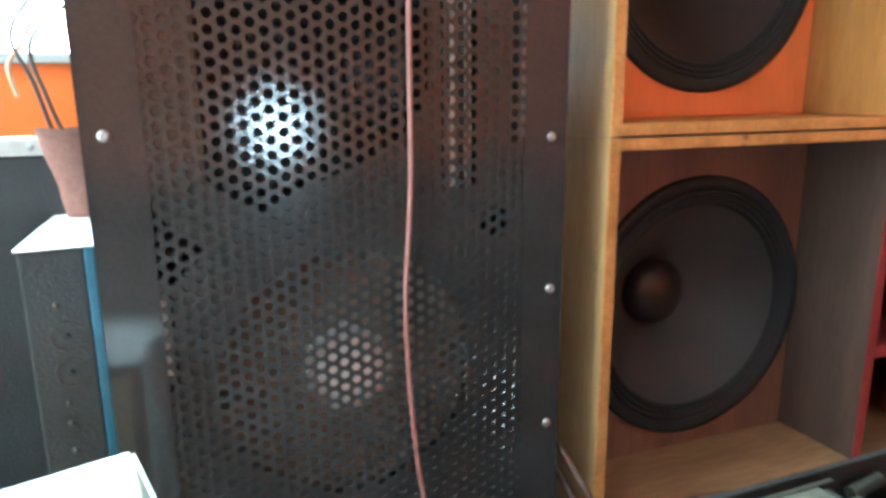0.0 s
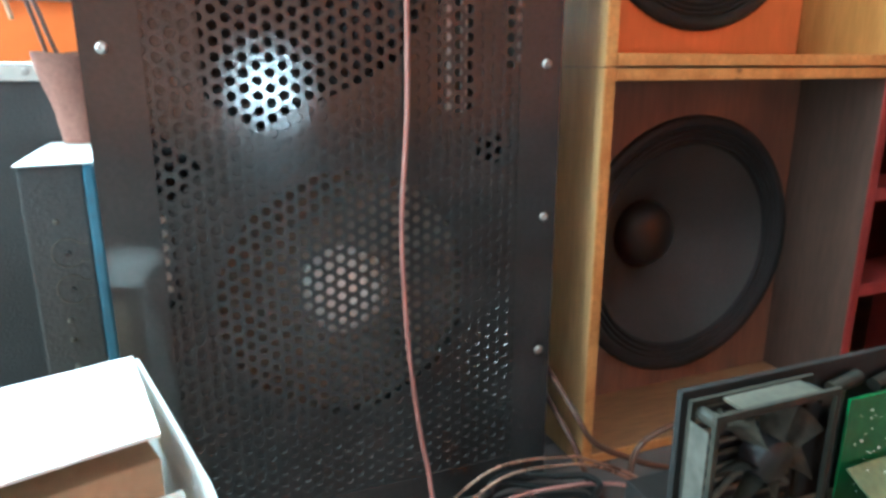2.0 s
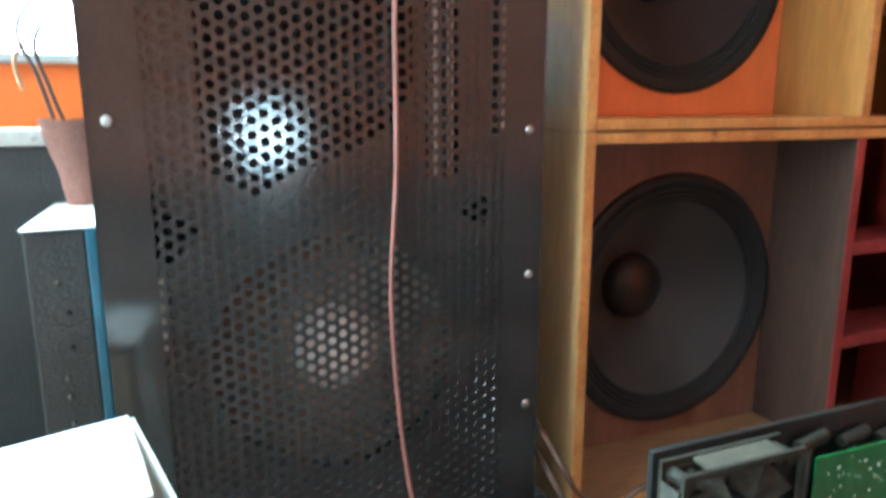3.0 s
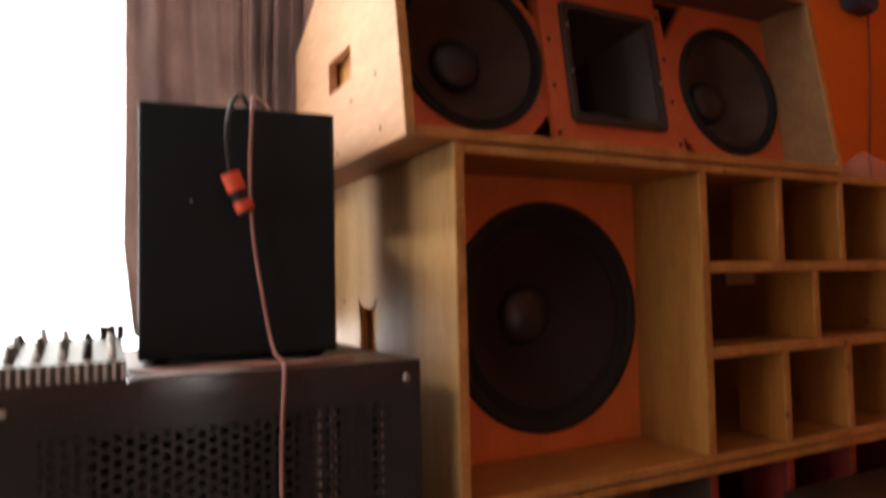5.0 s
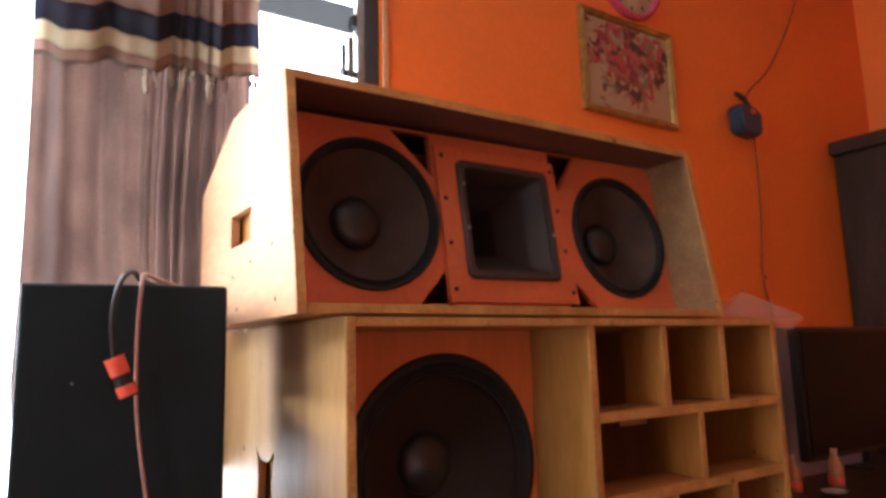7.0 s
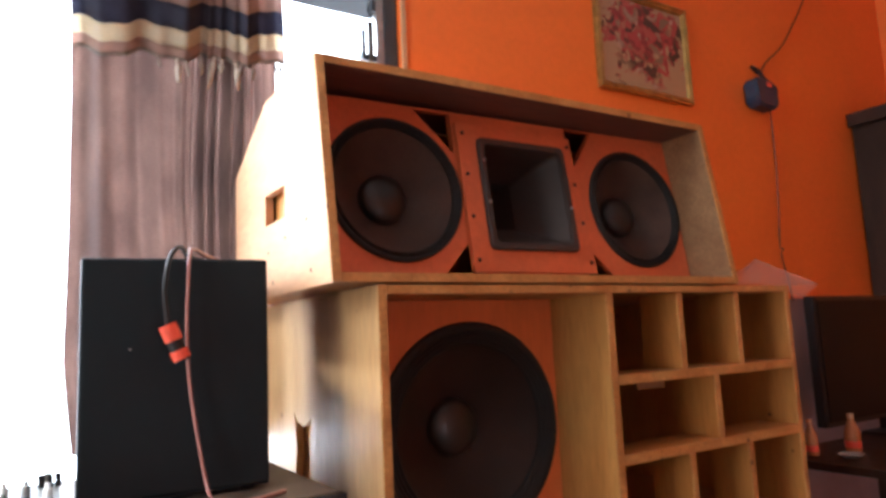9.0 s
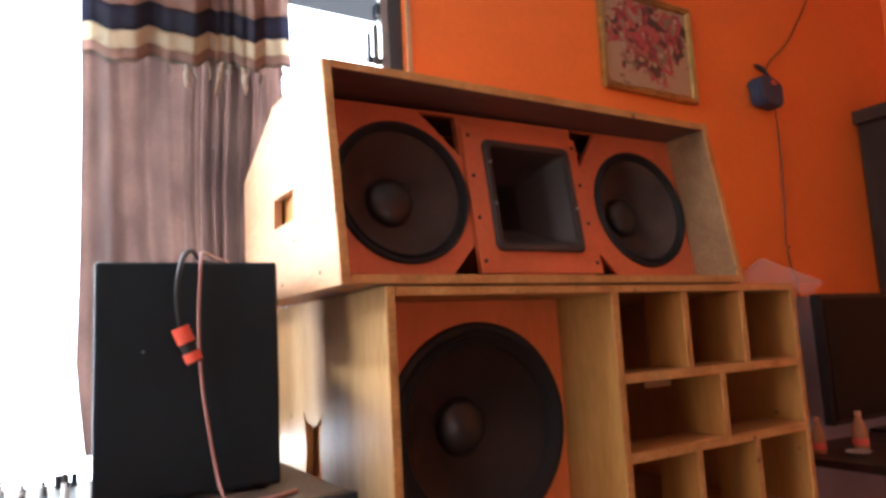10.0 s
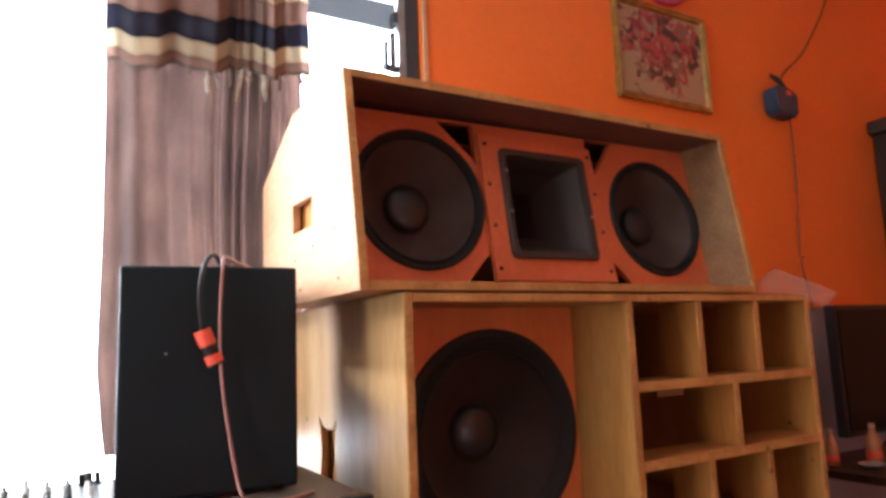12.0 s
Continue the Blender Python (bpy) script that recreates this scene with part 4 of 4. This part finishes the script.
bottle(1.985, 0.27, 0.63, 0.135, 0.026, BOTTLE_PLASTIC, "small amber plastic bottle on the low table")
bottle(2.06, 0.31, 0.63, 0.10, 0.022, BOTTLE_PLASTIC, "short amber bottle beside the taller one")
bottle(1.83, 0.33, 0.63, 0.125, 0.022, BOTTLE_PLASTIC, "slim brown bottle near the table edge")
dish = thing("dish", "small pale dish with scraps on the low table", "dish", (1.87, 0.22, 0.63))
part("bowl", lathe([(0, 0.001), (0.02, 0.001), (0.042, 0.016), (0.044, 0.016), (0.022, 0.005), (0, 0.005)], pose(1.87, 0.22, 0.63), 28), DIRTY_PAPER, dish, "", True)

# ---------------------------------------------------------------- film bag on the subwoofer
bm = bmesh.new()
peak, west, brow, lip, tip, back = (Vector(q) for q in ((1.185, 0.045, 1.278), (1.075, 0.035, 1.2045), (1.150, 0.020, 1.2055), (1.345, 0.012, 1.166), (1.455, 0.030, 1.207), (1.24, 0.20, 1.2045)))
for tri3 in ((peak, west, brow), (peak, brow, lip), (peak, lip, tip), (peak, tip, back), (peak, back, west)):
    n3 = 9
    rows = []
    for i in range(n3 + 1):
        row = []
        for j in range(i + 1):
            w1 = i / n3
            w2 = j / i if i else 0
            q = tri3[0].lerp(tri3[1].lerp(tri3[2], w2), w1)
            edge = w1 * (1 - w1) * 4
            q += Vector((0, 0.014, 0.010)) * noise.noise(q * 26) * edge
            row.append(bm.verts.new(q))
        rows.append(row)
    for i in range(n3):
        for j in range(i + 1):
            bm.faces.new((rows[i][j], rows[i + 1][j], rows[i + 1][j + 1]))
            if j < i:
                bm.faces.new((rows[i][j], rows[i + 1][j + 1], rows[i][j + 1]))
bmesh.ops.remove_doubles(bm, verts=bm.verts, dist=0.0006)
bag = part("plastic_bag", bm, POLY_BAG, None, "", False)
tagged(bag, "crumpled clear plastic bag lying on the subwoofer", "plastic bag")

# ---------------------------------------------------------------- mixer on the grille loudspeaker
mx = thing("audio_mixer", "small dusty grey audio mixer with many knobs on the loudspeaker", "mixer", (-0.55, 0.12, GZ1))
MX0, MX1, MY0, MY1 = -0.628, -0.482, 0.004, 0.20
part("chassis", plate([(MY0, GZ1 + 0.001), (MY1, GZ1 + 0.001), (MY1, GZ1 + 0.046), (MY0, GZ1 + 0.026)], [], MX1 - MX0, sideways(MX0)), DARK_STEEL, mx, "dusty metal chassis")
mtop = lambda y: GZ1 + 0.026 + 0.020 * (y - MY0) / (MY1 - MY0)
for k in range(14):
    x = MX0 + 0.006 + k * 0.0103
    part("front_rib", box(x, x + 0.0045, MY0 - 0.004, MY0 - 0.0004, GZ1 + 0.003, GZ1 + 0.024, 0.0008), ALU, mx)
rnd = random.Random(3)
for i in range(5):
    for j in range(6):
        x, y = MX0 + 0.016 + i * 0.0285, MY0 + 0.028 + j * 0.029
        tall = 0.014 if (i + j) % 3 else 0.022
        part("knob", lathe([(0.0060, 0), (0.0058, tall * 0.4), (0.0040, tall * 0.5), (0.0036, tall), (0, tall)], pose(x, y, mtop(y) - 0.001), 12), rnd.choice((HORN, DARK_STEEL, DARK_STEEL, ALU)), mx, "", True)
for k in range(3):
    part("jack_plug", rod((-0.505 + 0.011 * k, 0.175, mtop(0.175) - 0.001), (-0.507 + 0.012 * k, 0.178, mtop(0.175) + 0.020), 0.005, 12), HORN, mx)
lead = part("thin_lead", tube([(-0.155, 0.06, GZ1 + 0.004), (-0.20, 0.035, GZ1 + 0.0045), (-0.25, 0.03, GZ1 + 0.004), (-0.33, 0.045, GZ1 + 0.005), (-0.42, 0.03, GZ1 + 0.004), (-0.475, 0.06, GZ1 + 0.006)], 0.0038, 8), PINK_WIRE, None, "", True)
tagged(lead, "reddish thin lead lying on the grille loudspeaker", "wire")
tape = part("paper_strip", box(-0.468, -0.325, 0.003, 0.026, GZ1 + 0.0008, GZ1 + 0.004, 0.0008), DIRTY_PAPER)
tagged(tape, "long grey paper strip on the grille loudspeaker", "paper")

# ---------------------------------------------------------------- amplifier and rack beside it
amp = thing("amplifier_chassis", "black steel amplifier case with blue edge standing on end", "amplifier", (-0.72, 0.2, FLOOR))
AX0, AX1, AZ = -0.722, -0.656, 0.494
part("case", box(AX0, AX1, 0.06, 0.40, FLOOR, AZ, 0.003), BLACK_SHELL, amp)
part("side_strip", box(AX1 + 0.0004, AX1 + 0.013, 0.055, 0.40, FLOOR, AZ, 0.003), BLUE_EDGE, amp, "blue enamelled edge strip")
for z in (0.392, 0.348):
    arc = [(-0.682 + 0.0172 * math.cos(radians(d)), 0.0588, z + 0.0172 * math.sin(radians(d))) for d in range(35, 326, 29)]
    bm = tube([(-0.6605, 0.0588, z + 0.0105), *arc, (-0.6605, 0.0588, z - 0.0105)], 0.0007, 6, 4)
    part("socket_ring", bm, DARK_STEEL, amp, "thin pale ring with an open side")
    part("socket_pin", rod((-0.682, 0.0598, z), (-0.682, 0.053, z), 0.003, 10), HORN, amp)
for z in (0.31, 0.285, 0.25, 0.43):
    screw(amp, -0.69, 0.0598, z, 0.0035, DARK_STEEL)
sheet2 = part("paper_sheet", plate([(-0.723, 0.052), (-0.645, 0.056), (-0.646, 0.385), (-0.716, 0.39)], [], 0.0016, level(AZ + 0.0012)), PAPER)
tagged(sheet2, "white paper sheet lying on the black amplifier", "paper")

rack = thing("equipment_rack", "black equipment case with a white metal rail", "equipment case", (-1.15, 0.5, FLOOR))
part("case", box(-1.55, -0.70, 0.30, 0.70, FLOOR, 0.581, 0.004), BLACK_SHELL, rack)
rail = part("rail", box(-1.55, -0.698, 0.294, 0.33, 0.5815, 0.606, 0.003), ALU, rack, "white enamelled metal rail")
for x in (-0.735, -0.90, -1.1):
    screw(rail, x, 0.2938, 0.594, 0.005)
clothbag = thing("cloth_pouch", "reddish brown cloth pouch hanging on the equipment case", "pouch", (-0.69, 0.28, 0.5))
bm = bmesh.new()
rows = []
for k in range(9):
    f = k / 8
    z, w = 0.618 - 0.13 * f, 0.033 - 0.013 * f
    cx = -0.690 + 0.016 * f
    rows.append([bm.verts.new((cx + w * math.cos(a) + 0.002 * math.sin(3 * a + k), 0.272 + 0.017 * math.sin(a) * (1 - 0.3 * f), z + 0.003 * math.sin(2 * a))) for a in [2 * math.pi * i / 16 for i in range(16)]])
for r1, r2 in zip(rows, rows[1:]):
    for i in range(16):
        bm.faces.new((r1[i], r1[(i + 1) % 16], r2[(i + 1) % 16], r2[i]))
bm.faces.new(rows[-1])
part("pouch_cloth", bm, BROWN_CLOTH, clothbag, "", True)
for k, pts in enumerate(([(-0.70, 0.28, 0.60), (-0.715, 0.26, 0.68), (-0.735, 0.27, 0.74), (-0.70, 0.28, 0.80)], [(-0.685, 0.27, 0.60), (-0.70, 0.25, 0.66), (-0.712, 0.26, 0.73), (-0.66, 0.29, 0.79)],
                         [(-0.735, 0.26, 0.66), (-0.74, 0.26, 0.70), (-0.72, 0.27, 0.735), (-0.69, 0.28, 0.81)])):
    part("loose_strand", tube(pts, 0.0028, 8), BROWN_WIRE if k < 2 else PALE_WOOD, clothbag, "", True)

# ---------------------------------------------------------------- white carton
cb = thing("carton", "open white cardboard carton with a raised lid on the floor", "carton", (-0.613, -0.126, FLOOR), 17)
cb["own_axes"] = 1
TOPZ = 0.329 - FLOOR
part("carton_body", box(-0.34, -0.022, -0.150, -0.004, 0, TOPZ - 0.03, 0.002), CARD_IN, cb, "brown cardboard inside")
part("lid", plate([(-0.36, -0.164), (-0.024, -0.164), (-0.001, 0.0), (-0.36, 0.0)], [], 0.003, level(TOPZ - 0.003)), CARD, cb, "white lid")
bm = box(-0.35, -0.010, -0.15, 0.0, -0.002, 0.002, 0.001)
bmesh.ops.transform(bm, matrix=pose(0, -0.155, TOPZ - 0.062, 26), verts=bm.verts)
part("front_flap", bm, CARD, cb, "white lower flap")
for nm, x, top, spread in (("side_wall", 0.0005, 0.004, 0.0), ("side_flap", 0.007, 0.05, 0.085)):
    bm = plate([(0.0, 0.0), (-0.27, 0.0), (-0.27, TOPZ - 0.085), (-0.18, TOPZ - 0.045 - top), (-0.09, TOPZ - 0.016 - top), (0.0, TOPZ - top)], [], 0.0035, sideways(x))
    for v in bm.verts:
        v.co.x += (TOPZ - v.co.z) * spread + 0.002 * math.sin(v.co.y * 30)
    part(nm, bm, CARD, cb, "white torn cardboard side")

# ---------------------------------------------------------------- bench with electronic scrap
bench = thing("work_bench", "low plain wooden bench carrying electronic scrap", "bench", (0.1, -0.38, FLOOR))
BZ = 0.222
part("benchtop", box(-0.19, 0.40, -0.57, -0.36, BZ - 0.02, BZ, 0.003), BENCH, bench)
for x in (-0.16, 0.37):
    for y in (-0.54, -0.39):
        part("leg", box(x - 0.02, x + 0.02, y - 0.02, y + 0.02, FLOOR, BZ - 0.0205, 0.002), BENCH, bench)

psu = thing("cooling_fan", "dusty square cooling fan standing on edge on the bench", "fan", (-0.14, -0.45, BZ))
P0, P1, Q0, Q1, PZ = -0.205, -0.076, -0.464, -0.434, 0.353
mid_x, mid_z = (P0 + P1) / 2, (BZ + PZ) / 2
for y in (Q0, Q1 - 0.004):
    part("fan_flange", plate(rect(P0, P1, BZ + 0.001, PZ), [rect(P0 + 0.005, P1 - 0.005, BZ + 0.006, PZ - 0.006)], 0.004, front(y)), FAN_PLASTIC, psu, "thin square flange")
for sx in (-1, 1):
    for sz in (-1, 1):
        part("corner_post", rod((mid_x + sx * 0.055, Q0 + 0.0045, mid_z + sz * 0.055), (mid_x + sx * 0.055, Q1 - 0.0045, mid_z + sz * 0.055), 0.006, 12), FAN_PLASTIC, psu)
part("top_plate", box(P0 + 0.03, P1 - 0.018, Q0 + 0.0045, Q1 - 0.0045, PZ - 0.004, PZ - 0.001, 0.0005), DUST, psu, "dust covered strip")
part("side_sticker", box(P0 - 0.0012, P0 - 0.0002, Q0 + 0.005, Q1 - 0.005, mid_z - 0.05, mid_z + 0.05, 0), DARK_STEEL, psu, "pale strip on the side")
for k in range(10):
    z = BZ + 0.012 + k * 0.012
    part("guard_slat", box(P0 + 0.008, P1 - 0.008, Q1 + 0.0003, Q1 + 0.003, z, z + 0.004, 0), FAN_DUST, psu)
fc = Vector((mid_x + 0.008, Q0 + 0.014, mid_z + 0.008))
fan = part("fan_hub", lathe([(0.019, -0.012), (0.019, 0.008), (0.017, 0.010), (0, 0.010)], facing(*fc), 24), HORN, psu, "black fan hub", True)
for k in range(7):
    a = 2 * math.pi * k / 7 + 0.55
    bm = bmesh.new()
    rows = []
    for i in range(5):
        r = 0.018 + 0.036 * i / 4
        tw = 0.10 + 0.10 * i / 4
        rows.append([bm.verts.new(fc + Vector((r * math.cos(a + s * tw), 0.011 * s + 0.002 * i / 4, r * math.sin(a + s * tw)))) for s in (-1, 0, 1)])
    for r1, r2 in zip(rows, rows[1:]):
        for i in range(2):
            bm.faces.new((r1[i], r1[i + 1], r2[i + 1], r2[i]))
    bmesh.ops.solidify(bm, geom=bm.faces[:], thickness=0.0015)
    part("fan_blade", bm, FAN_DUST, fan, "", True)
for k in range(4):
    a = math.pi / 4 + math.pi / 2 * k
    d = Vector((math.cos(a), 0, math.sin(a)))
    part("fan_strut", rod(fc + d * 0.016 + Vector((0, 0.013, 0)), fc + d * 0.061 + Vector((0, 0.013, 0)), 0.003, 8), FAN_DUST, psu)


def circuit_board(label, x, y, z, wide, high, tilt, turn, mat):
    """A board that leans by tilt: solder dots and small parts on its face."""
    pb = thing("circuit_board", label, "circuit board", (x, y, z), group="scrap circuit boards")
    pb.matrix_world = pose(x, y, z, tilt, 0, turn)
    pb["own_axes"] = 1
    part("laminate", box(0, wide, -0.001, 0.001, 0, high, 0.0004), mat, pb)
    rg = random.Random(int(wide * 9000))
    for k in range(90):
        u, v = rg.uniform(0.006, wide - 0.006), rg.uniform(0.006, high - 0.006)
        r = rg.choice((0.0005, 0.0006, 0.0008, 0.0012))
        part("solder_dot", lathe([(r, 0), (r * 0.6, 0.0009), (0, 0.0012)], pose(u, -0.001, v, 90), 8), SOLDER, pb)
    return pb


circuit_board("green printed circuit board standing against the power supply", -0.049, -0.4525, BZ + 0.001, 0.19, 0.109, 0, -1, PCB)
circuit_board("dusty olive circuit board lying tilted on the bench", -0.046, -0.535, BZ + 0.003, 0.20, 0.088, -60, 1, PCB_BACK)
mod = thing("amplifier_module", "black open amplifier chassis behind the cooling fan", "amplifier module", (0.05, -0.41, BZ))
part("chassis_wall", box(-0.207, 0.34, -0.4285, -0.4225, BZ + 0.001, 0.357, 0.001), RUBBER, mod)
part("chassis_floor", box(-0.207, 0.34, -0.422, -0.37, BZ + 0.001, BZ + 0.02, 0.001), RUBBER, mod)
for k, x in enumerate((-0.055, 0.0, 0.05)):
    part("coil", rod((x, -0.438, 0.336 - 0.006 * k), (x + 0.035, -0.436, 0.341 - 0.006 * k), 0.006, 14), FAN_PLASTIC, mod, "grey dusty cylinder")
    part("coil_post", rod((x + 0.015, -0.438, BZ + 0.001), (x + 0.015, -0.438, 0.332 - 0.006 * k), 0.003, 8), DARK_STEEL, mod)

# ---------------------------------------------------------------- black case before the lattice
case = thing("flight_case", "black flight case with a brown top standing before the subwoofer", "flight case", (0.85, -0.1, FLOOR))
part("case_body", box(0.75, 1.24, -0.24, -0.02, FLOOR, 0.505, 0.004), BLACK_VINYL, case)
part("case_lid", box(0.747, 1.243, -0.243, -0.017, 0.5055, 0.525, 0.004), DARK_WOOD, case, "brown lid")
part("latch", box(0.742, 0.7465, -0.20, -0.18, 0.44, 0.50, 0.002), STEEL, case, "shiny steel latch")

# ---------------------------------------------------------------- wires on the floor, small scraps
def loose_wire(points, r, mat, label):
    w = part("loose_wire", tube(points, r, 8), mat, None, "", True)
    return tagged(w, label, "wire", "loose wires on the floor")


zf = FLOOR + 0.006
coil_pts = []
for k in range(40):
    a = k * 0.42
    rr = 0.075 + 0.012 * math.sin(k * 1.7)
    coil_pts.append((-0.135 + rr * 1.2 * math.cos(a), -0.105 + rr * 0.8 * math.sin(a), zf + 0.0012 * k))
loose_wire(coil_pts, 0.005, RUBBER, "coil of black cable on the floor")
loose_wire([(-0.30, -0.06, zf), (-0.20, -0.085, 0.075), (-0.095, -0.10, 0.080), (-0.057, -0.10, 0.066), (-0.018, -0.10, 0.046), (0.025, -0.11, 0.022), (0.07, -0.14, zf)], 0.0022, COPPER, "bare copper coloured twin wire over the floor")
loose_wire([(-0.28, -0.07, zf), (-0.19, -0.095, 0.066), (-0.095, -0.107, 0.072), (-0.050, -0.107, 0.058), (-0.012, -0.107, 0.038), (0.030, -0.12, 0.012), (0.06, -0.15, zf)], 0.0022, COPPER, "second copper coloured wire over the floor")
loose_wire([(-0.055, 0.06, 0.17), (-0.060, -0.06, 0.125), (-0.035, -0.08, 0.078), (0.027, -0.08, 0.038), (0.08, -0.08, 0.012), (0.15, -0.08, zf)], 0.0045, BROWN_WIRE, "brown cable sagging before the subwoofer")
loose_wire([(0.06, -0.14, zf), (0.029, -0.10, 0.0), (0.020, -0.10, 0.042), (0.034, -0.10, 0.070), (0.068, -0.10, 0.085), (0.114, -0.10, 0.089), (0.20, -0.11, 0.075), (0.30, -0.12, zf)], 0.0045, BROWN_WIRE, "brown cable looping up from the floor")
loose_wire([(-0.050, 0.07, 0.12), (-0.045, -0.04, 0.06), (-0.02, -0.09, zf), (0.05, -0.17, zf), (0.03, -0.24, zf)], 0.0045, BROWN_WIRE, "brown cable hanging beside the black loudspeaker")
rnd = random.Random(12)
bm = lathe([(0, 0), (0.026, 0.0), (0.034, 0.012), (0.030, 0.020), (0.016, 0.030), (0, 0.027)], pose(0.91, 0.12, 0.619), 11)
for v in bm.verts:
    if v.co.z > 0.62:
        v.co.x += rnd.uniform(-0.008, 0.008)
        v.co.z += rnd.uniform(0, 0.008)
scrap = part("foil_scrap", bm, DIRTY_PAPER)
tagged(scrap, "crumpled pale scrap lying in a lattice port", "scrap")

# ---------------------------------------------------------------- floor tiles
tile_me = finish("floor_tile", box(-0.198, 0.198, -0.198, 0.198, -0.006, 0.0, 0.002), TILE)
nx, ny = 16, 17
for i in range(nx):
    for j in range(ny):
        ob = new("floor_tile", tile_me)
        ob.parent = floor
        ob.location = (X0 + 0.2 + 0.4 * i, Y1 - 0.2 - 0.4 * j, FLOOR - 0.0002)
